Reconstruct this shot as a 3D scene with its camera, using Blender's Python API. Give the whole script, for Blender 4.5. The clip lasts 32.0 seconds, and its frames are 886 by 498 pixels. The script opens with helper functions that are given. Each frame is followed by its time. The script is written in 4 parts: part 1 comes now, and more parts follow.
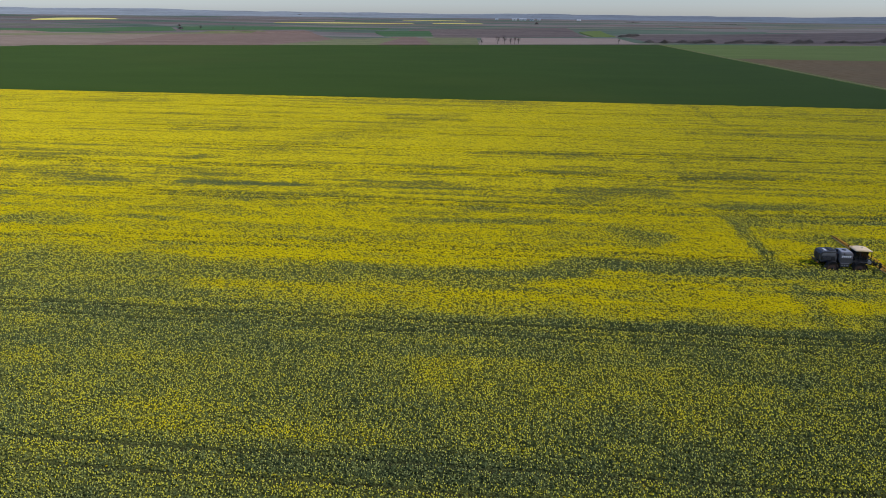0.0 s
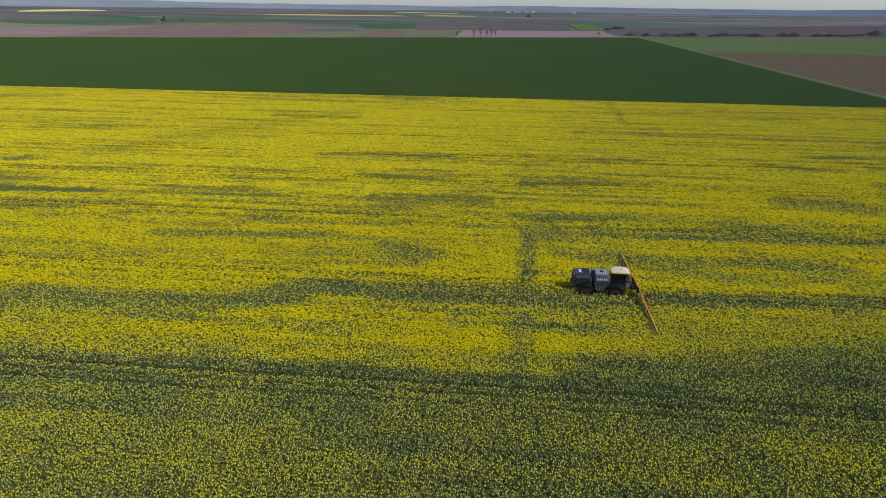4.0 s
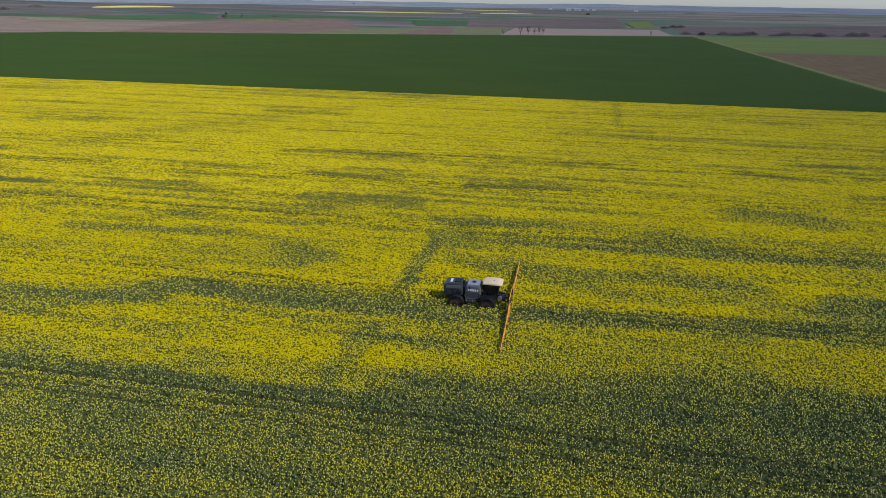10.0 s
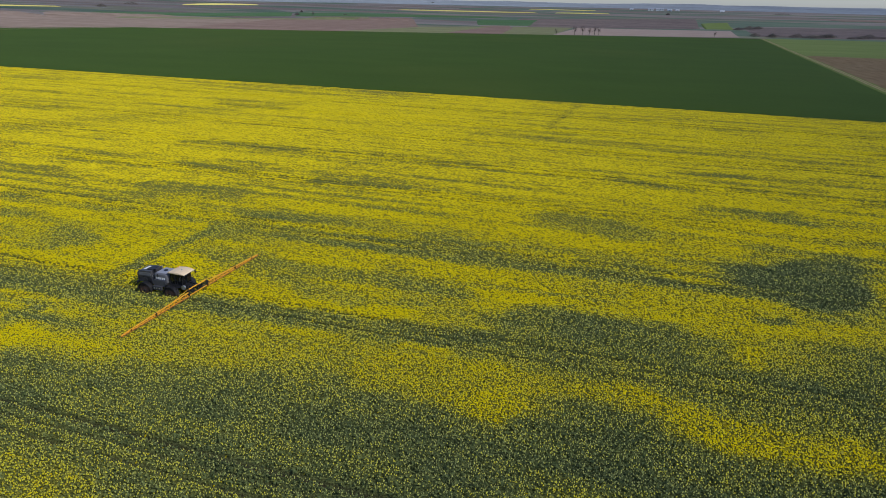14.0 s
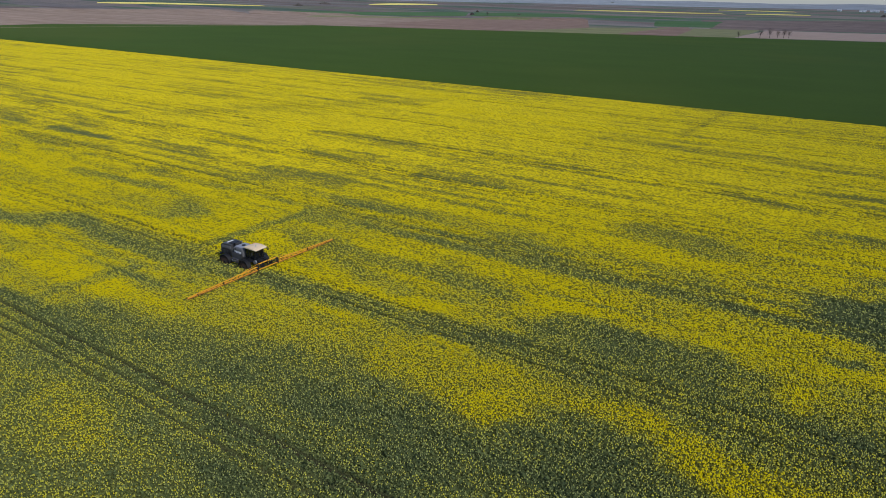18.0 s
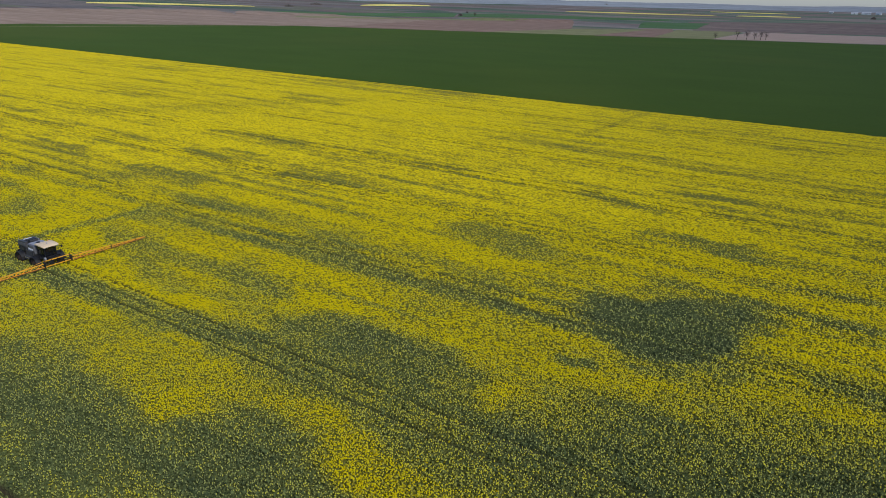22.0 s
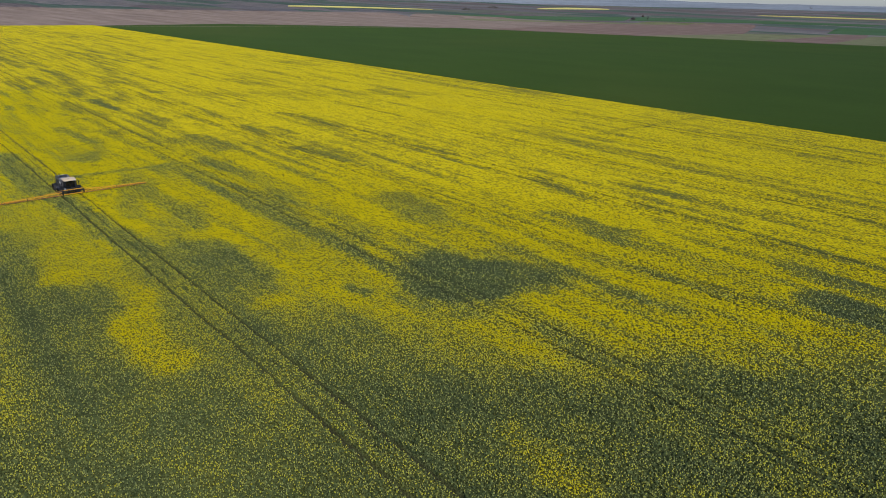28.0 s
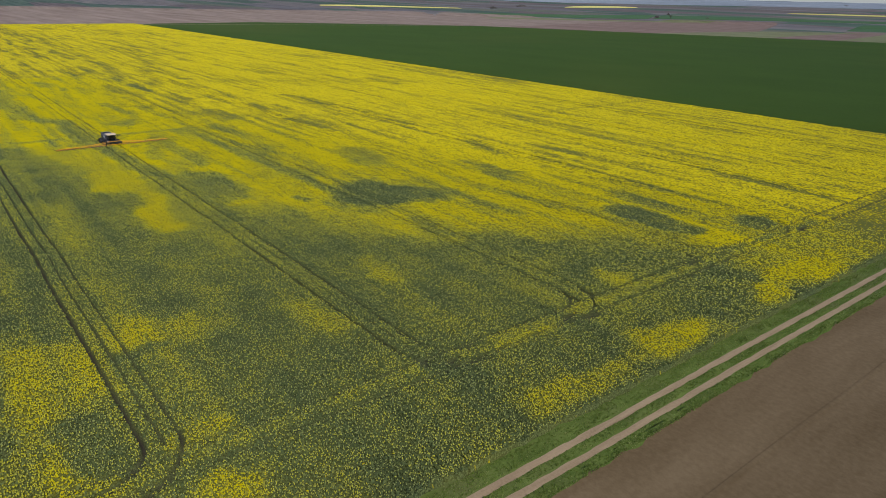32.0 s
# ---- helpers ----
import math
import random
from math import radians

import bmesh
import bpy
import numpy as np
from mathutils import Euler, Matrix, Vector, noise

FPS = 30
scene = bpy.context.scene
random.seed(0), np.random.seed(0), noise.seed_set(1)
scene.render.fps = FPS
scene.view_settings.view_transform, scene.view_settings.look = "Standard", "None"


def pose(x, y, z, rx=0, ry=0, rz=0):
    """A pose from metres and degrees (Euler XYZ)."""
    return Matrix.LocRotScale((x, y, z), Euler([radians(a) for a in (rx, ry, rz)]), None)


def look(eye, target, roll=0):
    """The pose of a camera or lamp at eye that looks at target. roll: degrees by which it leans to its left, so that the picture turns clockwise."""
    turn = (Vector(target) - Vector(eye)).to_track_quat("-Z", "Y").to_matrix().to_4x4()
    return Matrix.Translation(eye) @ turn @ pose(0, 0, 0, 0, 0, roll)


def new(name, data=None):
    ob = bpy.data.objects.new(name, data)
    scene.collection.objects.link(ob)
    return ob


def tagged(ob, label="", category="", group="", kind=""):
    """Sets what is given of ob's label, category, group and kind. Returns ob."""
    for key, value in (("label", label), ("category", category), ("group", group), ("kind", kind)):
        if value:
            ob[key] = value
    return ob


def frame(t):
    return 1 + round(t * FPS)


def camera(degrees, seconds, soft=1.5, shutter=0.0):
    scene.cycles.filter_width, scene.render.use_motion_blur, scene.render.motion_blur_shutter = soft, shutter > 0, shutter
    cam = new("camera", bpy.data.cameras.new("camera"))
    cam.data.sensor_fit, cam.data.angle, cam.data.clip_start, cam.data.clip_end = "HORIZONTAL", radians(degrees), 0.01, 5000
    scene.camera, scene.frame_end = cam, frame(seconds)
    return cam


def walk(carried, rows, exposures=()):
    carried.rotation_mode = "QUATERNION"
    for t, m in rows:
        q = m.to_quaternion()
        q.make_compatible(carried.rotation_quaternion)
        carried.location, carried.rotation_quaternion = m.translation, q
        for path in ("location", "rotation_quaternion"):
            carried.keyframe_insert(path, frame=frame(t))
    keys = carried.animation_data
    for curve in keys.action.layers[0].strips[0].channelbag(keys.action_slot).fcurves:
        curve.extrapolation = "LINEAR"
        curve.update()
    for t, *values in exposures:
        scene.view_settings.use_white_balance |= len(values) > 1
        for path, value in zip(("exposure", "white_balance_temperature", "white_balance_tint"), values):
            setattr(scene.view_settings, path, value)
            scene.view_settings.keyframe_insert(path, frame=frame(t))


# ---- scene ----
cam = camera(68.5, 32.0, 0.2)
METRES, EYE, TILT, LEAN, TURN = 273.7, 37.5, 0.0, 0.0, 5.0
ROWS = [
    (0.0, 0.0, 0.0, 0.0, 0.24, -19.53, -0.67),
    (0.5, 0.0179, 0.0002, 0.0003, 0.22, -19.77, -0.67),
    (1.0, 0.0366, 0.0013, 0.0003, 0.2, -19.96, -0.68),
    (1.5, 0.056, 0.004, 0.0004, 0.19, -20.04, -0.68),
    (2.0, 0.0759, 0.0087, 0.0007, 0.16, -20.1, -0.69),
    (2.5, 0.096, 0.0157, 0.001, 0.14, -20.13, -0.68),
    (3.0, 0.116, 0.025, 0.0011, 0.12, -20.13, -0.73),
    (3.5, 0.1356, 0.0358, 0.001, 0.09, -20.12, -0.73),
    (5.5, 0.1754, 0.0609, 0.0019, 2.53, -20.22, -0.83),
    (6.0, 0.1744, 0.0601, 0.0016, 3.3, -20.22, -0.87),
    (6.5, 0.1741, 0.0595, 0.0014, 5.34, -20.24, -0.86),
    (7.0, 0.1744, 0.0592, 0.0012, 5.44, -20.26, -0.87),
    (7.5, 0.1777, 0.0593, 0.0011, 5.6, -20.28, -0.86),
    (8.0, 0.1849, 0.0598, 0.001, 5.63, -20.3, -0.87),
    (8.5, 0.1961, 0.0608, 0.0009, 5.64, -20.33, -0.88),
    (9.0, 0.2092, 0.0621, 0.001, 5.63, -20.36, -0.92),
    (9.5, 0.2261, 0.0636, 0.0009, 5.67, -20.37, -0.92),
    (10.0, 0.2453, 0.0655, 0.0011, 5.7, -20.4, -0.93),
    (10.5, 0.2664, 0.0679, 0.0012, 5.75, -20.43, -0.98),
    (11.0, 0.2892, 0.0703, 0.0012, 5.81, -20.44, -1.02),
    (11.5, 0.3132, 0.073, 0.0014, 6.24, -20.47, -1.05),
    (12.0, 0.3379, 0.0761, 0.0017, 6.87, -20.48, -1.08),
    (12.5, 0.3619, 0.0795, 0.002, 8.15, -20.5, -1.15),
    (13.0, 0.3856, 0.084, 0.0023, 10.5, -20.53, -1.17),
    (13.5, 0.409, 0.0894, 0.0025, 12.65, -20.58, -1.19),
    (14.0, 0.4336, 0.0952, 0.003, 12.96, -20.6, -1.21),
    (14.5, 0.4572, 0.1013, 0.0041, 14.16, -20.64, -1.25),
    (16.5, 0.4826, 0.1081, 0.0043, 23.66, -20.84, -1.31),
    (17.0, 0.4819, 0.108, 0.0042, 25.86, -20.88, -1.3),
    (17.5, 0.4824, 0.1084, 0.0043, 27.36, -20.91, -1.27),
    (18.0, 0.4854, 0.11, 0.0044, 27.75, -20.91, -1.27),
    (18.5, 0.4912, 0.1131, 0.0045, 27.78, -20.89, -1.27),
    (19.0, 0.4997, 0.1176, 0.0047, 27.79, -20.89, -1.29),
    (19.5, 0.5105, 0.1233, 0.0049, 27.8, -20.91, -1.29),
    (20.0, 0.5231, 0.1299, 0.0049, 27.78, -20.87, -1.32),
    (20.5, 0.5373, 0.1375, 0.005, 27.77, -20.88, -1.34),
    (21.0, 0.553, 0.1456, 0.0051, 27.75, -20.84, -1.37),
    (21.5, 0.5693, 0.154, 0.0051, 27.74, -20.83, -1.37),
    (22.0, 0.5858, 0.1622, 0.0054, 27.73, -20.82, -1.42),
    (22.5, 0.6016, 0.1697, 0.0055, 28.24, -20.8, -1.44),
    (23.0, 0.617, 0.1768, 0.0056, 29.35, -20.81, -1.44),
    (23.5, 0.6312, 0.1828, 0.0056, 32.55, -20.84, -1.44),
    (24.0, 0.6448, 0.1885, 0.0057, 36.17, -20.88, -1.41),
    (24.5, 0.658, 0.1936, 0.0057, 39.69, -20.91, -1.38),
    (25.0, 0.6719, 0.198, 0.0058, 41.18, -20.93, -1.34),
    (25.5, 0.6862, 0.2011, 0.0059, 41.53, -20.91, -1.34),
    (27.5, 0.7511, 0.2039, 0.0076, 42.83, -20.92, -1.37),
    (28.0, 0.769, 0.2022, 0.0082, 43.23, -20.92, -1.37),
    (28.5, 0.7878, 0.199, 0.0088, 43.66, -20.95, -1.34),
    (29.0, 0.8078, 0.1938, 0.0093, 44.1, -20.98, -1.32),
    (29.5, 0.8291, 0.1867, 0.0097, 44.53, -20.99, -1.29),
    (30.0, 0.8512, 0.178, 0.01, 44.96, -21.02, -1.26),
    (30.5, 0.8741, 0.1681, 0.0102, 45.39, -21.03, -1.24),
    (31.0, 0.8977, 0.1573, 0.0104, 45.81, -21.03, -1.21),
    (31.5, 0.9215, 0.1479, 0.011, 46.05, -21.06, -1.19),
    (32.0, 0.9449, 0.1433, 0.0115, 46.09, -21.08, -1.2),
]
walk(cam, [(t, pose(0, 0, EYE, TILT, LEAN, TURN) @ pose(METRES * x, METRES * y, METRES * z, 90 + pitch, roll, yaw)) for t, x, y, z, yaw, pitch, roll in ROWS],
     [(0.0, -0.08), (12.0, -0.1), (20.0, -0.2), (27.0, -0.27), (32.0, -0.2)])

# ---- world, sun, exposure ----
SUN_AZ, SUN_EL = 104.0, 42.0  # degrees clockwise from +y, degrees up
world = bpy.data.worlds.new("sky")
scene.world = world
world.use_nodes = True
wn = world.node_tree
sky = wn.nodes.new("ShaderNodeTexSky")
sky.sky_type, sky.sun_disc = "NISHITA", False
sky.sun_elevation, sky.sun_rotation = radians(SUN_EL), radians(SUN_AZ)
sky.air_density, sky.dust_density, sky.ozone_density = 1.0, 0.7, 3.0
veil = wn.nodes.new("ShaderNodeMix")  # thin high haze: cooler and paler than a clear sky
veil.data_type, veil.blend_type = "RGBA", "MULTIPLY"
veil.inputs[0].default_value, veil.inputs[7].default_value = 1.0, (1.0, 1.07, 1.36, 1)
wn.links.new(sky.outputs[0], veil.inputs[6])
wn.links.new(veil.outputs[2], wn.nodes["Background"].inputs[0])
wn.nodes["Background"].inputs[1].default_value = 0.115
sun_data = bpy.data.lights.new("sun", "SUN")
sun_data.energy, sun_data.angle, sun_data.color = 2.85, radians(3.5), (1.0, 0.955, 0.85)
sun = new("sun", sun_data)
sun_dir = Vector((math.sin(radians(SUN_AZ)) * math.cos(radians(SUN_EL)), math.cos(radians(SUN_AZ)) * math.cos(radians(SUN_EL)), math.sin(radians(SUN_EL))))
sun.matrix_world = look(sun_dir * 200, (0, 0, 0))


# ---- materials ----
def nodes_of(name, rough=0.8, metal=0.0, spec=0.3):
    m = bpy.data.materials.new(name)
    m.use_nodes = True
    nt = m.node_tree
    p = nt.nodes["Principled BSDF"]
    p.inputs["Roughness"].default_value = rough
    p.inputs["Metallic"].default_value = metal
    p.inputs["Specular IOR Level"].default_value = spec
    return m, nt, p


def add(nt, kind, **inputs):
    n = nt.nodes.new(kind)
    for k, v in inputs.items():
        n.inputs[k.replace("_", " ")].default_value = v
    return n


def noise_node(nt, scale, detail=4.0, stretch=(1, 1, 1), turn=0.0, space="Object", rough=0.6):
    tc = nt.nodes.new("ShaderNodeTexCoord")
    mp = nt.nodes.new("ShaderNodeMapping")
    mp.inputs["Scale"].default_value = stretch
    mp.inputs["Rotation"].default_value = (0, 0, radians(turn))
    n = add(nt, "ShaderNodeTexNoise", Scale=scale, Detail=detail, Roughness=rough)
    nt.links.new(tc.outputs[space], mp.inputs[0])
    nt.links.new(mp.outputs[0], n.inputs["Vector"])
    return n


def ramp(nt, src, stops):
    r = nt.nodes.new("ShaderNodeValToRGB")
    el = r.color_ramp.elements
    while len(el) < len(stops):
        el.new(0.5)
    for e, (p, c) in zip(el, stops):
        e.position, e.color = p, (*c, 1)
    nt.links.new(src, r.inputs[0])
    return r


def mix(nt, fac, a, b, mode="MIX"):
    n = nt.nodes.new("ShaderNodeMix")
    n.data_type, n.blend_type = "RGBA", mode
    for sock, v in ((n.inputs[0], fac), (n.inputs[6], a), (n.inputs[7], b)):
        if isinstance(v, (int, float)):
            sock.default_value = v
        elif isinstance(v, tuple):
            sock.default_value = (*v, 1)
        else:
            nt.links.new(v, sock)
    return n.outputs[2]


def math_node(nt, op, a, b=0.0, clamp=False):
    n = nt.nodes.new("ShaderNodeMath")
    n.operation, n.use_clamp = op, clamp
    for i, v in enumerate((a, b)):
        if isinstance(v, (int, float)):
            n.inputs[i].default_value = v
        else:
            nt.links.new(v, n.inputs[i])
    return n.outputs[0]


def bump(nt, p, height, strength, distance):
    b = add(nt, "ShaderNodeBump", Strength=strength, Distance=distance)
    nt.links.new(height, b.inputs["Height"])
    nt.links.new(b.outputs[0], p.inputs["Normal"])


def soil_like(name, dark, light, coarse, fine, stretch=(1, 1, 1), turn=0.0, bump_by=0.1, rough=0.95, tint=None):
    """A field or earth: broad patches, drilled rows along stretch, fine crumbs."""
    m, nt, p = nodes_of(name, rough, 0.0, 0.05)
    p.inputs["Diffuse Roughness"].default_value = 1.0
    a = noise_node(nt, coarse, 3, stretch, turn)
    b = noise_node(nt, fine, 5)
    mixed = math_node(nt, "ADD", math_node(nt, "MULTIPLY", a.outputs[0], 0.6), math_node(nt, "MULTIPLY", b.outputs[0], 0.4))
    c = ramp(nt, mixed, [(0.32, dark), (0.68, light)]).outputs[0]
    if tint:
        g = noise_node(nt, coarse * 0.35, 2)
        f = ramp(nt, g.outputs[0], [(0.5, (0, 0, 0)), (0.75, (0.6, 0.6, 0.6))]).outputs[0]
        c = mix(nt, f, c, tint)
    nt.links.new(c, p.inputs["Base Color"])
    bump(nt, p, b.outputs[0], 0.6, bump_by)
    return m


def painted(name, colour, rough=0.45, metal=0.0, dust=(0.3, 0.26, 0.2), dusty=0.35, spec=0.4):
    """Machine paint with field dust in soft patches and a grain of scratches."""
    m, nt, p = nodes_of(name, rough, metal, spec)
    a = noise_node(nt, 1.3, 5)
    b = noise_node(nt, 22, 3)
    f = ramp(nt, a.outputs[0], [(0.42, (0, 0, 0)), (0.75, (dusty, dusty, dusty))]).outputs[0]
    v = ramp(nt, b.outputs[0], [(0.3, tuple(c * 0.82 for c in colour)), (0.7, tuple(min(1, c * 1.12) for c in colour))]).outputs[0]
    nt.links.new(mix(nt, f, v, dust), p.inputs["Base Color"])
    rr = ramp(nt, a.outputs[0], [(0.4, (rough,) * 3), (0.8, (min(1, rough + 0.3),) * 3)]).outputs[0]
    nt.links.new(rr, p.inputs["Roughness"])
    bump(nt, p, b.outputs[0], 0.08, 0.01)
    return m


def leafy(name, stops, rough=0.65, glow=0.25):
    """Leaves or petals: every clump has its own tone, thin enough to let light through."""
    m, nt, p = nodes_of(name, rough, 0.0, 0.08)
    geo = nt.nodes.new("ShaderNodeNewGeometry")
    c = ramp(nt, geo.outputs["Random Per Island"], stops).outputs[0]
    n = noise_node(nt, 0.12, 2)
    shade = ramp(nt, n.outputs[0], [(0.3, (0.85, 0.86, 0.86)), (0.7, (1.08, 1.08, 1.05))]).outputs[0]
    c = mix(nt, 1.0, c, shade, "MULTIPLY")
    nt.links.new(c, p.inputs["Base Color"])
    tr = nt.nodes.new("ShaderNodeBsdfTranslucent")
    nt.links.new(c, tr.inputs[0])
    ms = nt.nodes.new("ShaderNodeMixShader")
    ms.inputs[0].default_value = glow
    nt.links.new(p.outputs[0], ms.inputs[1])
    nt.links.new(tr.outputs[0], ms.inputs[2])
    nt.links.new(ms.outputs[0], nt.nodes["Material Output"].inputs[0])
    return m


def flowering(name, stops, rough=0.7, glow=0.2):
    """Flower heads whose tone follows how far the plant has come into bloom, each a little different."""
    m, nt, p = nodes_of(name, rough, 0.0, 0.06)
    geo = nt.nodes.new("ShaderNodeNewGeometry")
    at = nt.nodes.new("ShaderNodeAttribute")
    at.attribute_name = "tone"
    spread = math_node(nt, "MULTIPLY", math_node(nt, "SUBTRACT", geo.outputs["Random Per Island"], 0.5), 0.36)
    c = ramp(nt, math_node(nt, "ADD", at.outputs["Fac"], spread, True), stops).outputs[0]
    nt.links.new(c, p.inputs["Base Color"])
    tr = nt.nodes.new("ShaderNodeBsdfTranslucent")
    nt.links.new(c, tr.inputs[0])
    ms = nt.nodes.new("ShaderNodeMixShader")
    ms.inputs[0].default_value = glow
    nt.links.new(p.outputs[0], ms.inputs[1])
    nt.links.new(tr.outputs[0], ms.inputs[2])
    nt.links.new(ms.outputs[0], nt.nodes["Material Output"].inputs[0])
    return m


def canopy_material():
    """The rape canopy: flower heads as cells whose share follows the bloom, leaves with painted shade in the gaps
    between them, soil in the wheel ruts.
    """
    m, nt, p = nodes_of("rape_canopy", 0.85, 0.0, 0.05)
    p.inputs["Diffuse Roughness"].default_value = 1.0
    tc = nt.nodes.new("ShaderNodeTexCoord")
    warp = noise_node(nt, 2.0, 2)
    vm = nt.nodes.new("ShaderNodeVectorMath")
    vm.operation = "MULTIPLY_ADD"
    nt.links.new(warp.outputs["Color"], vm.inputs[0])
    vm.inputs[1].default_value = (0.2, 0.2, 0.0)
    nt.links.new(tc.outputs["Object"], vm.inputs[2])
    flat = nt.nodes.new("ShaderNodeVectorMath")
    flat.operation = "MULTIPLY"
    nt.links.new(vm.outputs[0], flat.inputs[0])
    flat.inputs[1].default_value = (1, 1, 0.0)
    vo = add(nt, "ShaderNodeTexVoronoi", Scale=2.5, Randomness=0.9)
    nt.links.new(flat.outputs[0], vo.inputs["Vector"])
    at = nt.nodes.new("ShaderNodeAttribute")
    at.attribute_name = "bloom"
    bloom = at.outputs["Fac"]
    rut = nt.nodes.new("ShaderNodeAttribute")
    rut.attribute_name = "rut"
    sep = nt.nodes.new("ShaderNodeSeparateColor")
    nt.links.new(vo.outputs["Color"], sep.inputs[0])
    fleck = noise_node(nt, 1.1, 3, (1, 1.3, 1))
    level = math_node(nt, "ADD", bloom, math_node(nt, "MULTIPLY", math_node(nt, "SUBTRACT", fleck.outputs[0], 0.5), 1.0))
    streak = noise_node(nt, 0.55, 3, (0.07, 1, 1))
    level = math_node(nt, "ADD", level, math_node(nt, "MULTIPLY", math_node(nt, "SUBTRACT", streak.outputs[0], 0.5), 0.7))
    is_head = math_node(nt, "MULTIPLY", math_node(nt, "SUBTRACT", level, sep.outputs[0]), 4.0, True)
    size = math_node(nt, "ADD", math_node(nt, "MULTIPLY", bloom, 0.55), 0.24)
    disc = math_node(nt, "MULTIPLY", math_node(nt, "SUBTRACT", size, vo.outputs["Distance"]), 7.0, True)
    head = math_node(nt, "MULTIPLY", is_head, disc)
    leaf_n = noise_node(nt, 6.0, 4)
    # lowest stop puts the shade down between the leaves into the colour
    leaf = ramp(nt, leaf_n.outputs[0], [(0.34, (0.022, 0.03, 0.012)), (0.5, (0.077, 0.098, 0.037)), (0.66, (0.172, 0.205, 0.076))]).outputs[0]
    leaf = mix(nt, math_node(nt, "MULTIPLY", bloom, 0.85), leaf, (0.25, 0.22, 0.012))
    petal = ramp(nt, sep.outputs[1], [(0.0, (0.56, 0.432, 0.003)), (0.5, (0.7, 0.565, 0.004)), (1.0, (0.77, 0.655, 0.008))]).outputs[0]
    leaf = mix(nt, rut.outputs["Fac"], leaf, (0.05, 0.042, 0.03))
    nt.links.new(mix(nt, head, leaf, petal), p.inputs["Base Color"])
    h = math_node(nt, "ADD", math_node(nt, "MULTIPLY", head, 0.6), leaf_n.outputs[0])
    bump(nt, p, h, 1.0, 0.24)
    return m


def farmland_material():
    """Distant land: a patchwork of ploughed, drilled and green parcels, distance haze greyed into their colours."""
    m, nt, p = nodes_of("farmland", 0.95, 0.0, 0.1)
    tc = nt.nodes.new("ShaderNodeTexCoord")
    mp = nt.nodes.new("ShaderNodeMapping")
    mp.inputs["Scale"].default_value = (1 / 560, 1 / 105, 0.0)
    mp.inputs["Rotation"].default_value = (0, 0, radians(-14))
    vo = add(nt, "ShaderNodeTexVoronoi", Scale=1.0, Randomness=0.9)
    nt.links.new(tc.outputs["Object"], mp.inputs[0])
    nt.links.new(mp.outputs[0], vo.inputs["Vector"])
    sep = nt.nodes.new("ShaderNodeSeparateColor")
    nt.links.new(vo.outputs["Color"], sep.inputs[0])
    c = ramp(nt, sep.outputs[0], [(0.0, (0.16, 0.125, 0.105)), (0.18, (0.19, 0.16, 0.135)), (0.32, (0.1, 0.135, 0.09)), (0.5, (0.165, 0.145, 0.13)), (0.62, (0.085, 0.12, 0.08)), (0.78, (0.15, 0.15, 0.1)), (0.88, (0.2, 0.175, 0.15))])
    c.color_ramp.interpolation = "CONSTANT"
    n = noise_node(nt, 0.005, 6, (1, 16, 1), -14)
    f = ramp(nt, n.outputs[0], [(0.36, (0.62, 0.68, 0.7)), (0.64, (1.3, 1.24, 1.2))]).outputs[0]
    nt.links.new(mix(nt, 1.0, c.outputs[0], f, "MULTIPLY"), p.inputs["Base Color"])
    return m


M = {}
M["farmland"] = farmland_material()
M["canopy"] = canopy_material()
M["wheat"] = soil_like("young_wheat", (0.032, 0.058, 0.005), (0.043, 0.074, 0.008), 0.012, 0.5, (1, 1.6, 1), 8, 0.08, 0.85, (0.056, 0.073, 0.01))
M["lightgreen"] = soil_like("light_green_crop", (0.105, 0.142, 0.036), (0.15, 0.19, 0.055), 0.008, 0.4, (1, 4, 1), 0, 0.05)
M["darkgreen"] = soil_like("dark_green_crop", (0.045, 0.095, 0.04), (0.075, 0.13, 0.055), 0.01, 0.3, (1, 4, 1), 0, 0.05)
M["olive"] = soil_like("sprouting_crop", (0.11, 0.12, 0.055), (0.2, 0.195, 0.1), 0.005, 0.06, (1, 8, 1), -20, 0.05)
M["soil"] = soil_like("harrowed_soil", (0.115, 0.077, 0.037), (0.195, 0.138, 0.074), 0.035, 1.6, (6, 1, 1), 0, 0.12, 0.95, (0.14, 0.11, 0.06))
M["brown"] = soil_like("ploughed_soil", (0.14, 0.1, 0.075), (0.27, 0.205, 0.16), 0.004, 0.06, (1, 9, 1), -12, 0.1)
M["redbrown"] = soil_like("red_ploughed_soil", (0.12, 0.078, 0.06), (0.235, 0.165, 0.13), 0.004, 0.06, (1, 9, 1), -16, 0.1)
M["darkbrown"] = soil_like("dark_ploughed_soil", (0.085, 0.064, 0.056), (0.185, 0.145, 0.125), 0.004, 0.06, (1, 9, 1), -8, 0.1)
M["beige"] = soil_like("dry_soil", (0.23, 0.17, 0.135), (0.32, 0.25, 0.205), 0.01, 0.3, (1, 6, 1), 0, 0.1)
# same bloom as nearby, its yellow paled in the base colour for haze
M["farrape"] = soil_like("far_rape_hazed", (0.5, 0.43, 0.12), (0.62, 0.55, 0.17), 0.02, 0.3, (1, 4, 1), 0, 0.1)
M["grass"] = soil_like("verge_grass", (0.06, 0.095, 0.016), (0.15, 0.19, 0.045), 0.35, 2.5, (2, 0.5, 1), 0, 0.1, 0.9, (0.13, 0.12, 0.05))
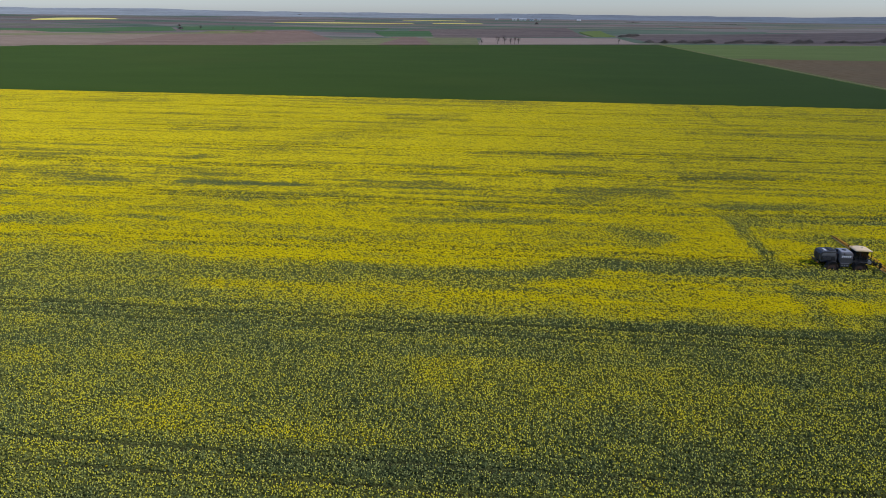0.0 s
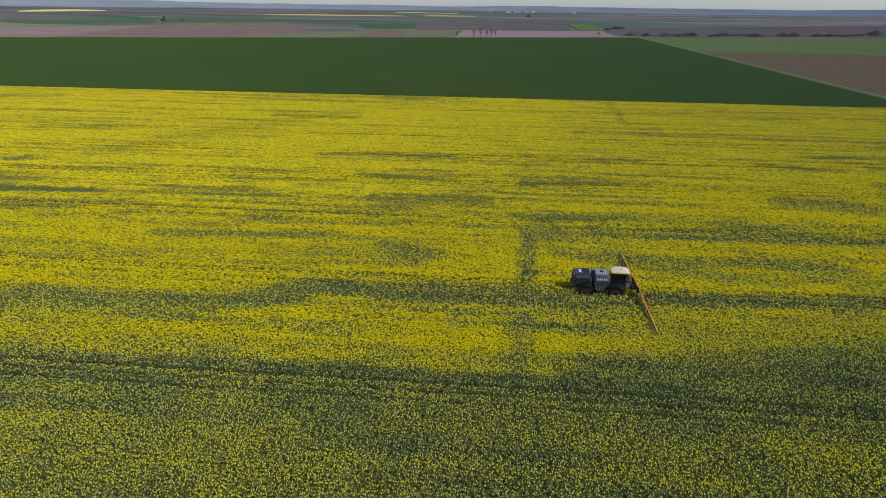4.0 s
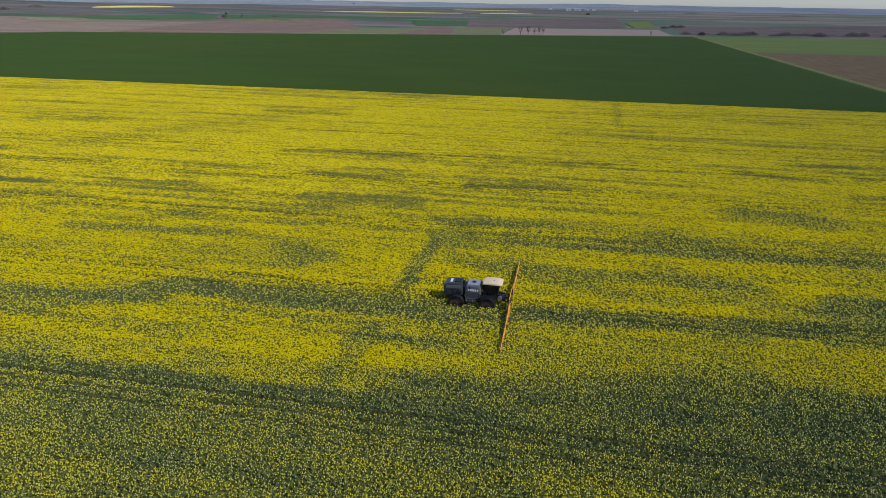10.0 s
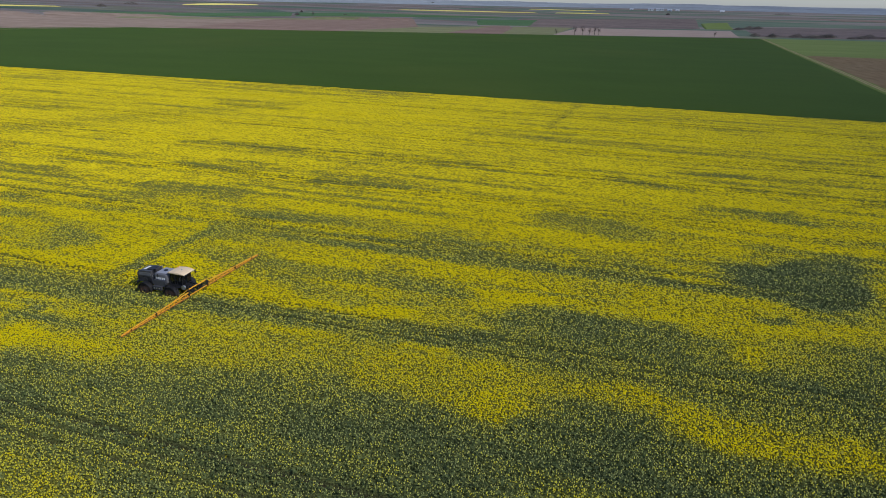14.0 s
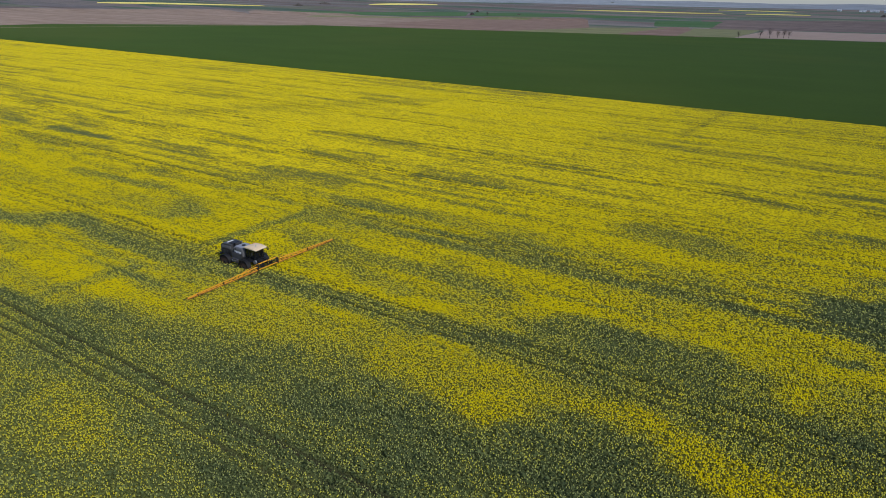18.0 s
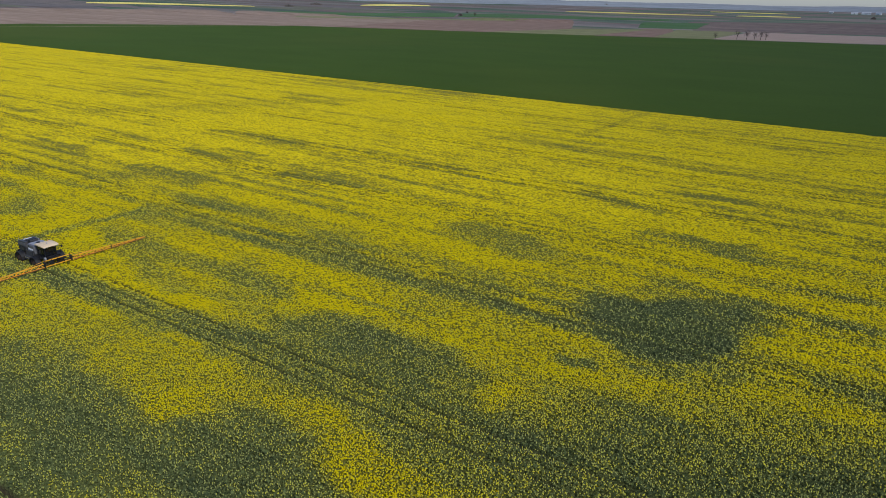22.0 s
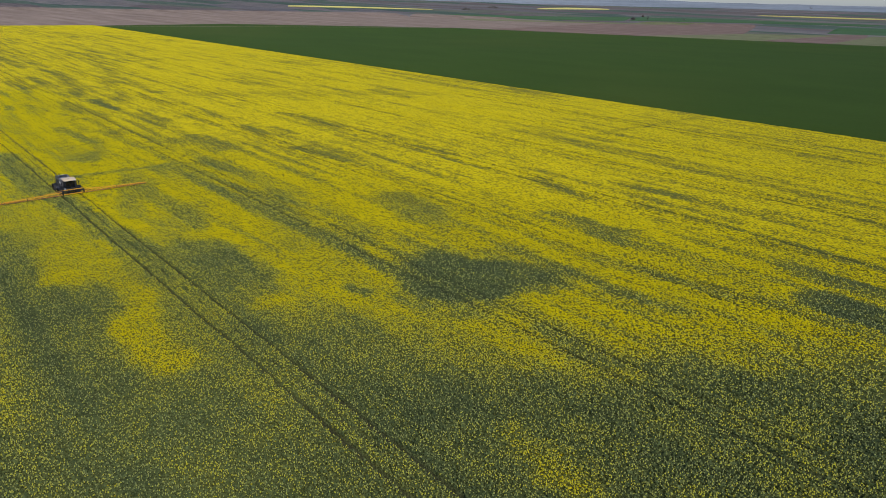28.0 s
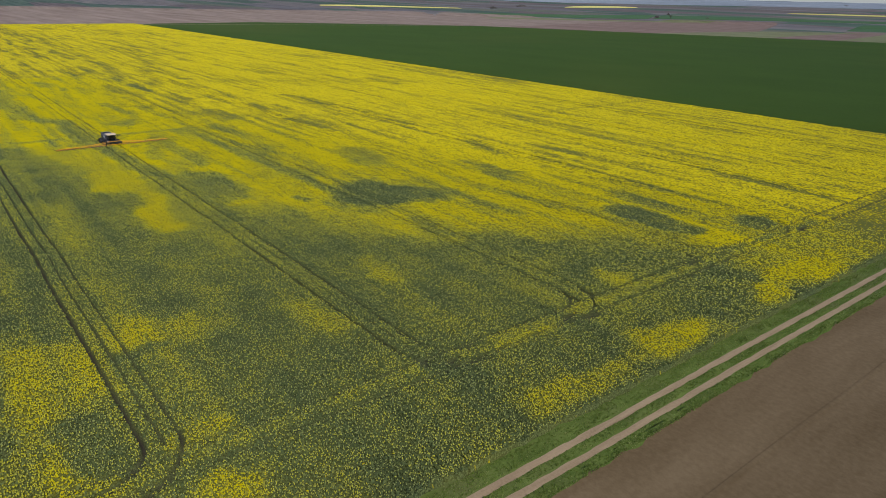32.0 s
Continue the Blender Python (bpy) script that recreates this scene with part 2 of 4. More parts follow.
M["dirt"] = soil_like("worn_track_earth", (0.25, 0.175, 0.1), (0.39, 0.285, 0.17), 0.5, 4.0, (3, 0.3, 1), 0, 0.05)
M["petals"] = flowering("rape_petals", [(0.0, (0.46, 0.48, 0.1)), (0.35, (0.6, 0.56, 0.05)), (0.7, (0.735, 0.615, 0.006)), (1.0, (0.785, 0.655, 0.006))])
M["buds"] = flowering("rape_buds", [(0.0, (0.232, 0.27, 0.105)), (0.3, (0.383, 0.41, 0.115)), (0.6, (0.58, 0.55, 0.07)), (1.0, (0.66, 0.57, 0.03))])
M["leaves"] = flowering("rape_leaves", [(0.0, (0.093, 0.121, 0.049)), (0.3, (0.166, 0.2, 0.066)), (0.6, (0.36, 0.34, 0.05)), (1.0, (0.54, 0.45, 0.02))])
M["blades"] = leafy("grass_blades", [(0.0, (0.12, 0.18, 0.025)), (0.7, (0.22, 0.29, 0.06)), (1.0, (0.36, 0.36, 0.13))], 0.6, 0.4)
M["bush"] = leafy("shrub_leaves", [(0.0, (0.12, 0.105, 0.09)), (1.0, (0.24, 0.21, 0.18))], 0.8, 0.1)
M["bark"] = soil_like("grey_bark", (0.05, 0.04, 0.035), (0.12, 0.1, 0.085), 1.0, 8.0, (1, 1, 0.3), 0, 0.03)
M["black"] = painted("black_frame_paint", (0.012, 0.012, 0.014), 0.45, 0.0, (0.07, 0.065, 0.055), 0.3)
M["grey"] = painted("charcoal_body_paint", (0.05, 0.05, 0.054), 0.4, 0.0, (0.15, 0.14, 0.13), 0.3, 0.5)
M["tank"] = painted("grey_tank_shell", (0.13, 0.13, 0.137), 0.4, 0.0, (0.2, 0.19, 0.17), 0.3, 0.5)
M["tanktop"] = painted("pale_grey_plastic", (0.3, 0.31, 0.34), 0.45, 0.0, (0.3, 0.28, 0.25), 0.25)
M["tan"] = painted("cream_roof_paint", (0.82, 0.62, 0.38), 0.5, 0.0, (0.6, 0.48, 0.32), 0.3)
M["yellow"] = painted("yellow_boom_paint", (0.9, 0.43, 0.02), 0.45, 0.0, (0.5, 0.24, 0.06), 0.45)
M["rust"] = painted("red_brown_pipe", (0.32, 0.11, 0.03), 0.6, 0.0, (0.25, 0.14, 0.07), 0.4)
M["rubber"] = painted("dusty_tyre_rubber", (0.03, 0.024, 0.02), 0.85, 0.0, (0.17, 0.095, 0.05), 0.9, 0.2)
M["rim"] = painted("muddy_brown_rim", (0.1, 0.05, 0.03), 0.7, 0.0, (0.16, 0.09, 0.05), 0.5)
M["white"] = painted("white_paint", (0.78, 0.78, 0.77), 0.5, 0.0, (0.5, 0.47, 0.42), 0.2)
M["metal"] = painted("galvanised_steel", (0.42, 0.42, 0.42), 0.4, 0.8, (0.3, 0.27, 0.22), 0.3)
M["amber"] = painted("amber_plastic", (0.8, 0.3, 0.02), 0.3, 0.0, (0.4, 0.25, 0.1), 0.1)
M["roofing"] = painted("grey_sheet_roof", (0.42, 0.43, 0.45), 0.6, 0.0, (0.3, 0.28, 0.26), 0.3)
glass, gnt, gp = nodes_of("tinted_cab_glass", 0.06, 0.0, 0.5)
gp.inputs["Base Color"].default_value = (0.012, 0.014, 0.016, 1)
gp.inputs["Transmission Weight"].default_value = 0.35
M["glass"] = glass


# ---- helpers for meshes ----
def mesh_from(name, verts, faces):
    me = bpy.data.meshes.new(name)
    me.from_pydata(verts, [], faces)
    me.update()
    return me


def big_mesh(name, verts, faces, smooth=False):
    """A mesh from arrays: verts (n, 3), faces (m, k)."""
    me = bpy.data.meshes.new(name)
    k = faces.shape[1]
    me.vertices.add(len(verts))
    me.vertices.foreach_set("co", np.ascontiguousarray(verts, np.float32).ravel())
    me.loops.add(faces.size)
    me.loops.foreach_set("vertex_index", np.ascontiguousarray(faces, np.int32).ravel())
    me.polygons.add(len(faces))
    me.polygons.foreach_set("loop_start", np.arange(0, faces.size, k, dtype=np.int32))
    me.polygons.foreach_set("loop_total", np.full(len(faces), k, np.int32))
    if smooth:
        me.polygons.foreach_set("use_smooth", np.ones(len(faces), bool))
    me.update(calc_edges=True)
    return me


def grid_faces(nx, ny):
    i = np.arange((nx - 1) * (ny - 1))
    a = (i // (nx - 1)) * nx + i % (nx - 1)
    return np.stack([a, a + 1, a + nx + 1, a + nx], 1)


def thing(name, label, category, m=None, group="", kind=""):
    ob = new(name)
    if m is not None:
        ob.matrix_world = m
    return tagged(ob, label, category, group, kind)


def part(name, bm, material, parent, label="", smooth=False):
    me = bpy.data.meshes.new(name)
    bm.normal_update()
    bm.to_mesh(me)
    bm.free()
    me.materials.append(M[material])
    if smooth:
        for f in me.polygons:
            f.use_smooth = True
    ob = new(name, me)
    ob.parent = parent
    return tagged(ob, label)


def box(bm, lo, hi, bevel=0.0, seg=1, taper=None):
    """A box from corner to corner; taper pulls the top in by (x, y) metres."""
    r = bmesh.ops.create_cube(bm, size=1.0)
    vs = r["verts"]
    c, s = [(a + b) / 2 for a, b in zip(lo, hi)], [b - a for a, b in zip(lo, hi)]
    for v in vs:
        up = v.co.z > 0
        v.co = Vector([c[i] + v.co[i] * s[i] for i in range(3)])
        if taper and up:
            v.co.x -= math.copysign(taper[0], v.co.x - c[0])
            v.co.y -= math.copysign(taper[1], v.co.y - c[1])
    if bevel:
        es = list({e for v in vs for e in v.link_edges})
        bmesh.ops.bevel(bm, geom=es, offset=bevel, segments=seg, affect="EDGES", profile=0.5)
    return bm


def rod(bm, a, b, r, sides=6, r2=None):
    a, b = Vector(a), Vector(b)
    d = b - a
    m = Matrix.Translation((a + b) / 2) @ d.to_track_quat("Z", "Y").to_matrix().to_4x4()
    bmesh.ops.create_cone(bm, cap_ends=True, segments=sides, radius1=r, radius2=r if r2 is None else r2, depth=d.length, matrix=m)
    return bm


def beam(bm, a, b, w, h):
    """A square tube between two points."""
    a, b = Vector(a), Vector(b)
    d = b - a
    m = Matrix.Translation((a + b) / 2) @ d.to_track_quat("Z", "Y").to_matrix().to_4x4() @ Matrix.Diagonal((w, h, d.length, 1))
    bmesh.ops.create_cube(bm, size=1.0, matrix=m)
    return bm


def profile(bm, outline, y0, y1, bevel=0.0):
    """A solid with an outline in x, z, between two planes of y."""
    f0 = bm.faces.new([bm.verts.new((x, y0, z)) for x, z in outline])
    ext = bmesh.ops.extrude_face_region(bm, geom=[f0])
    for v in ext["geom"]:
        if isinstance(v, bmesh.types.BMVert):
            v.co.y = y1
    bmesh.ops.recalc_face_normals(bm, faces=bm.faces)
    if bevel:
        bmesh.ops.bevel(bm, geom=list(bm.edges), offset=bevel, segments=2, affect="EDGES", profile=0.5)
    return bm


B = bmesh.new


# ---- noise and land forms ----
def vnoise(x, y, seed):
    t = np.random.RandomState(seed).rand(256, 256)
    ix, iy = np.floor(x).astype(int), np.floor(y).astype(int)
    fx, fy = x - ix, y - iy
    fx, fy = fx * fx * (3 - 2 * fx), fy * fy * (3 - 2 * fy)
    a, b = t[ix % 256, iy % 256], t[(ix + 1) % 256, iy % 256]
    c, d = t[ix % 256, (iy + 1) % 256], t[(ix + 1) % 256, (iy + 1) % 256]
    return (a * (1 - fx) + b * fx) * (1 - fy) + (c * (1 - fx) + d * fx) * fy


def sstep(v, lo, hi):
    t = np.clip((v - lo) / (hi - lo), 0, 1)
    return t * t * (3 - 2 * t)


def terrain(x, y):
    """Level near the field, rising slowly to a low ridge at the horizon."""
    r = np.hypot(x, y - 100)
    return 70 * np.clip((r - 1250) / 3650, 0, None) ** 1.4


# ---- ground to the horizon ----
rings = np.concatenate([[0, 150, 300, 500, 700, 900, 1100], np.linspace(1250, 4630, 58)])
turns = np.linspace(0, 2 * np.pi, 181)[:-1]
gx, gy = np.outer(rings, np.cos(turns)).ravel(), 100 + np.outer(rings, np.sin(turns)).ravel()
gz = terrain(gx, gy) - 0.12 + np.where(np.hypot(gx, gy - 100) > 1500, 5.0 * (vnoise(gx / 500 + 40, gy / 300 + 40, 5) - 0.5), 0)
gf = []
for i in range(len(rings) - 1):
    j = np.arange(180)
    a, b = i * 180 + j, i * 180 + (j + 1) % 180
    gf.append(np.stack([a, b, b + 180, a + 180], 1))
me = big_mesh("ground", np.stack([gx, gy, gz], 1), np.concatenate(gf), True)
me.materials.append(M["farmland"])
tagged(new("ground", me), "wide patchwork of distant farmland in browns and greens greyed for haze", "ground", kind="structure")

# the wooded rise that closes the view, distance haze put into its blue-grey colour
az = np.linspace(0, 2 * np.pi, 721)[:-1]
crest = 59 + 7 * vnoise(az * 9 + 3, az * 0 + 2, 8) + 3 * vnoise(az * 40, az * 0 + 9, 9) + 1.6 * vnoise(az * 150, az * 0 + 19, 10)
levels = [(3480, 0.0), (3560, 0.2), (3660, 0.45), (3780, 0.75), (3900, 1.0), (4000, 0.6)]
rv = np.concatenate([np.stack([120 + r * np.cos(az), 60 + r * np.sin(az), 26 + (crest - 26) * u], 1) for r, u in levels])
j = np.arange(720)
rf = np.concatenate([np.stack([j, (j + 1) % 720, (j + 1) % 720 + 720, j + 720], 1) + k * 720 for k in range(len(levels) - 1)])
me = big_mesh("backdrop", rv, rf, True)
me.materials.append(soil_like("hazed_wooded_rise", (0.165, 0.185, 0.2), (0.26, 0.285, 0.305), 0.003, 0.03, (1, 1, 40), 0, 0.1))
tagged(new("backdrop", me), "low wooded rise along the horizon, coloured blue-grey for haze", "ridge", kind="structure")


def field(name, c00, c10, c11, c01, material, up, label, n=24):
    """A parcel between four corners, laid on the land and raised by the height of its crop."""
    u, v = np.meshgrid(np.linspace(0, 1, n), np.linspace(0, 1, n))
    u, v = u.ravel(), v.ravel()
    rim = (u < 1e-6) | (u > 1 - 1e-6) | (v < 1e-6) | (v > 1 - 1e-6)
    if material == "farrape":  # slim, pointed at both ends
        v = v * 0.55 * np.clip(4 * u * (1 - u), 0, 1) ** 0.8
        u = 1.24 * u - 0.14
    cs = [np.array(c, float) for c in (c00, c10, c11, c01)]
    p = ((1 - u) * (1 - v))[:, None] * cs[0] + (u * (1 - v))[:, None] * cs[1] + (u * v)[:, None] * cs[2] + ((1 - u) * v)[:, None] * cs[3]
    r = np.hypot(p[:, 0], p[:, 1] - 100)
    z = terrain(p[:, 0], p[:, 1]) + np.where(rim, np.where(r < 1500, -0.05, -2.4), up)
    z += np.where(r > 1500, 1.6 + 5.0 * (vnoise(p[:, 0] / 500 + 40, p[:, 1] / 300 + 40, 5) - 0.5), 0)
    me = big_mesh(name, np.stack([p[:, 0], p[:, 1], z], 1), grid_faces(n, n), True)
    me.materials.append(M[material])
    return tagged(new(name, me), label, "field", kind="structure")


field("field_wheat", (-714, 318.6), (224, 318.6), (254, 1172), (-590, 800), "wheat", 0.25, "smooth dark green field of young wheat", 60)
field("field_wheat_end", (-716, 318.6), (-714, 318.6), (-590, 800), (-760, 500), "wheat", 0.24, "tapering end of the dark green wheat field")
field("field_soil", (214.8, -300), (1200, -300), (1200, 318.5), (230.3, 318.5), "soil", 0.06, "bare brown harrowed field beside the farm track", 60)
field("field_soil_north", (230.6, 318.5), (1200, 318.5), (1200, 755), (245.5, 755), "soil", 0.06, "farther end of the bare brown harrowed field", 60)
field("field_light_green", (244.5, 755.5), (1200, 755.5), (1250, 1420), (255.5, 1172), "lightgreen", 0.2, "light green field of short young crop")
field("field_brown", (-1600, 100), (-716, 100), (-560, 760), (-1300, 1260), "brown", 0.05, "bare pinkish brown ploughed field behind the crop")
field("field_brown_strip", (-600, 740), (-300, 860), (-500, 1400), (-1250, 1250), "brown", 0.09, "long bare brown ploughed strip")
field("field_red_brown", (-530, 775), (-200, 925), (-480, 1640), (-700, 1350), "redbrown", 0.13, "bare reddish brown ploughed parcel")
field("field_olive", (-330, 880), (-180, 950), (-200, 1360), (-300, 1200), "olive", 0.17, "pale olive parcel of sprouting crop")
field("field_red_soil", (-182, 945), (-70, 1010), (-190, 1420), (-232, 1380), "redbrown", 0.16, "narrow reddish ploughed parcel")
field("field_olive_end", (-110, 995), (-40, 1040), (-60, 1420), (-170, 1380), "olive", 0.2, "olive parcel of sprouting crop beside dry soil")
field("field_green_far", (-250, 1400), (-150, 1450), (-200, 1850), (-330, 1680), "darkgreen", 0.2, "dark green parcel among ploughed land")
field("field_dark_brown", (-140, 1380), (190, 1560), (210, 2360), (-290, 1940), "darkbrown", 0.15, "dark mauve-brown ploughed parcel")
field("field_dry_soil", (-40, 1045), (228, 1190), (240, 1500), (-50, 1420), "beige", 0.22, "pale beige dry soil strip with bare trees")
field("field_bright_green", (196, 1560), (256, 1605), (276, 2050), (202, 1950), "lightgreen", 0.2, "small bright green parcel")
field("field_dark_east", (262, 1240), (1300, 1430), (1300, 2100), (280, 1770), "darkbrown", 0.12, "dark brown rough land behind the light green field")
field("field_east_strip", (640, 2480), (830, 2442), (870, 2570), (592, 2716), "brown", 0.2, "distant pale brown strip")
field("field_green_strip", (-1000, 1240), (-760, 1540), (-905, 1800), (-1190, 1330), "darkgreen", 0.2, "dark green strip beyond the ploughed land")
field("field_green_strip_north", (-760, 1540), (-330, 1900), (-350, 2100), (-905, 1800), "darkgreen", 0.2, "long dark green strip beyond the ploughed land")
field("field_rape_west", (-1780, 1245), (-1560, 1566), (-1610, 1615), (-2040, 1218), "farrape", 0.3, "distant strip of yellow flowering rape")
field("field_rape_north_west", (-1530, 2150), (-1430, 2400), (-1590, 2620), (-1741, 2376), "farrape", 0.3, "distant strip of yellow flowering rape")
field("field_rape_north", (-800, 2480), (-375, 2575), (-385, 2650), (-830, 2570), "farrape", 0.3, "thin distant strip of yellow flowering rape")
field("field_rape_north_small", (-262, 2625), (-100, 2675), (-104, 2750), (-280, 2710), "farrape", 0.3, "small distant strip of yellow flowering rape")
field("field_rape_far", (-430, 3040), (-200, 3150), (-205, 3250), (-445, 3150), "farrape", 0.3, "very distant thin strip of yellow flowering rape")

field("field_olive_strip", (-905, 1095), (-520, 1490), (-545, 1560), (-960, 1180), "olive", 0.22, "thin olive strip between two ploughed fields")


# ---- the rape crop ----
TRAMS = [45.3, 73.7, 102.8, 132.4, 161.8, 190.5, 220.0, 249.0, 278.0]
GAUGE = 1.68
HEADLAND = 203.6


def edge_lean(y):
    """How far the field's east edge and the track beside it swing east on the way north."""
    return 0.025 * (np.minimum(y, 318.5) - 115) + 0.035 * np.maximum(y - 318.5, 0)


def segment_distance(x, y, x0, y0, x1, y1):
    dx, dy = x1 - x0, y1 - y0
    t = np.clip(((x - x0) * dx + (y - y0) * dy) / (dx * dx + dy * dy), 0, 1)
    return np.hypot(x - x0 - t * dx, y - y0 - t * dy)


def rut_mask(x, y):
    """1 in the wheel ruts of the tramlines, of the headland and of the turns between them."""
    wob = 0.3 * (vnoise(x / 14 + 9, y / 40 + 3, 21) - 0.5)
    yy = y + wob
    m = np.zeros_like(x)
    near = sstep(y, 260, 60) * 0.35 + 0.6
    for k, c in enumerate(TRAMS):
        end = 197.0
        depth = (0.7, 0.95, 0.64, 0.68, 0.6, 0.6, 0.6, 0.6, 0.6)[k]
        for s in (-GAUGE, GAUGE):
            d = np.where(x < end, np.abs(yy - c - s), np.hypot(x - end, yy - c - s))
            worn = 1.0 + (0.35 * sstep(x, 130, 165) if k == 2 else 0.0)
            if k == 1:  # one wheel has worn deeper than the other, and they change over along the line
                worn = 0.55 + 0.5 * sstep(s * (x - 112), 14, -14)
            m = np.maximum(m, depth * worn * near * np.exp(-((d / 0.25) ** 2)))
            # the turn on to the headland
            way = -1 if k in (1, 3, 5) else 1
            rad = 7.0 - way * s
            d = np.abs(np.hypot(x - end, yy - (c + way * 7.0)) - rad)
            inside = (x > end) & ((yy - (c + way * 7.0)) * way < 0)
            m = np.maximum(m, np.where(inside, depth * 0.9 * np.exp(-((d / 0.25) ** 2)), 0))
    for c, deep in ((73.7, 0.5), (102.8, 0.35), (132.4, 0.3), (161.8, 0.3)):
        m = np.maximum(m, np.where(x < 199, deep * near * np.exp(-(((yy - c) / 0.22) ** 2)), 0))
    for s in (-GAUGE, GAUGE):
        d = np.abs(x - HEADLAND - 0.025 * (y - 130) - s + wob)
        m = np.maximum(m, np.where(y > 55, (0.42 + 0.18 * sstep(y, 84, 96)) * np.exp(-((d / 0.24) ** 2)), 0))
    # trampled holes where the machine swings round at the end of its lines
    for hx, hy, ax, ay in ((203.9, 125.2, 0.45, 1.5), (205.9, 128.0, 0.55, 1.5), (200.6, 130.2, 1.5, 0.45), (200.3, 133.4, 1.6, 0.45), (203.4, 157.0, 0.5, 1.6), (201.7, 159.4, 1.8, 0.45), (206.0, 190.5, 0.5, 2.0), (201.5, 102.0, 1.6, 0.4), (203.2, 105.4, 0.4, 1.2)):
        m = np.maximum(m, 0.95 * np.exp(-(((x - hx) / ax) ** 2) - ((yy - hy) / ay) ** 2))
    broken = 0.55 + 0.75 * vnoise(x / 2.2, y / 2.2, 23)
    return np.clip(m * broken, 0, 1)


def bloom_at(x, y):
    """How much of the canopy is in flower, 0 to 1: the uneven stand with its late, thin and drowned patches."""
    w1, w2 = vnoise(x / 9, y / 9, 31) - 0.5, vnoise(x / 9 + 70, y / 9 + 30, 32) - 0.5
    v1, v2 = vnoise(x / 2.3, y / 2.3, 33) - 0.5, vnoise(x / 2.3 + 50, y / 2.3, 34) - 0.5
    X, Y = x + 5.0 * w1 + 2.2 * v1, y + 3.0 * w2 + 1.6 * v2
    Xs, Ys = x + 1.5 * w1 + 1.4 * v1, y + 0.9 * w2 + 1.0 * v2
    st = vnoise(x / 45 + 7, y / 2.4, 35) - 0.5
    st2 = vnoise(x / 18, y / 1.1 + 20, 36) - 0.5
    grain = vnoise(x / 3.2 + 5, y / 1.7, 38) - 0.5
    mottle = vnoise(x / 6.5 + 3, y / 5.0 + 8, 40) - 0.5
    broad = vnoise(x / 60 + 11, y / 22 + 5, 37) - 0.5
    far = vnoise(x / 90 + 2, y / 6.5, 39) - 0.5
    b = 0.86 + 0.09 * sstep(y, 140, 220) + 0.5 * st + 0.52 * st2 + 0.24 * grain + 0.14 * mottle + 0.2 * broad + 0.27 * far * sstep(y, 110, 200)

    def to(mask, value):
        nonlocal b
        mask = np.clip(mask + (0.75 * grain + 0.55 * mottle) * 4 * mask * (1 - mask), 0, 1)
        b = b * (1 - mask) + (value + 0.24 * st + 0.16 * st2 + 0.12 * v1 + 0.2 * mottle) * mask

    def blob(cx, cy, ax, ay, value, turn=0.0, soft=0.42):
        c, s = math.cos(radians(turn)), math.sin(radians(turn))
        d = np.hypot(((X - cx) * c + (Y - cy) * s) / ax, ((Y - cy) * c - (X - cx) * s) / ay)
        to(sstep(d, 1 + soft, 1 - soft), value)

    def band(x0, y0, x1, y1, half, value, soft=0.8):
        to(sstep(segment_distance(Xs, Ys, x0, y0, x1, y1) / half, 1 + soft, 1 - soft), value)

    clump = sstep(vnoise(x / 13 + 2.3 + 0.3 * v1, y / 3.2 + 1.7 + 0.4 * v2, 44), 0.55, 0.95) * (1 - 0.6 * sstep(y, 125, 165)) + 0.36 * sstep(vnoise(x / 60 + 4, y / 2.6 + 0.5 * w1, 45), 0.5, 0.95) * sstep(y, 120, 160)
    b = b - (0.36 * clump - 0.06) * (1 + 1.2 * grain)
    b = b - 0.05 * sstep(x, 45, 65) * sstep(x, 125, 105) * sstep(y, 96, 100) * sstep(y, 138, 120)
    # thin stand towards the near side and the south-east corner
    low = np.interp(X, [-80, -50, -38, 40, 47, 52, 64, 74, 79, 86], [92, 88, 79, 77, 78, 82.5, 85.5, 87, 87.5, 88.5])
    to(sstep(low + 6 - Y, -5, 5) * sstep(X, 112, 86), 0.66)
    to(sstep(low - Y, -3.5, 3.5) * sstep(X, 112, 86), 0.34)
    to(sstep(low - Y, -2.5, 2.5) * sstep(X, 44, 54) * sstep(X, 112, 86), 0.32)
    edge = np.interp(X, [84, 100, 108, 112, 125, 147, 160, 168, 174, 182, 190, 206], [88, 89, 97, 101, 103.5, 118, 123, 130, 139, 148, 156, 164])
    to(sstep(edge + 9 - Y, -8, 8) * sstep(X, 80, 90), 0.58)
    to(sstep(edge - Y, -6, 6) * sstep(X, 80, 90), 0.3)
    to(sstep(90 - Y, -4, 4) * sstep(X, 84, 96), 0.27)
    to(sstep(90 - Y, -3, 3) * sstep(X, 68, 100) * sstep(X, 172, 150), 0.235)
    to(sstep(X, 205, 209) * sstep(Y, 150, 160), 0.58)
    to(sstep(X, 150, 165) * sstep(edge - Y, -1, 5), 0.22)
    to(sstep(X, 203, 206) * sstep(Y, 160, 150), 0.2)
    # yellow islands in it
    blob(0, 64, 9, 4, 0.48)
    blob(-20, 52, 22, 4, 0.45)
    blob(14, 60, 16, 5, 0.46)
    blob(50, 64, 16, 6, 0.38)
    blob(69, 66, 7, 4, 0.5)
    blob(97, 94, 12.0, 4.4, 0.84, 4, 0.4)
    blob(102, 91, 4, 3, 0.82)
    band(104, 96.3, 118, 97.2, 2.1, 0.74, 0.6)
    band(118, 97.2, 127, 93.4, 2.3, 0.76, 0.6)
    band(127, 93.4, 138, 93.8, 2.6, 0.78, 0.6)
    blob(126.5, 113.5, 5.0, 6.5, 0.72)
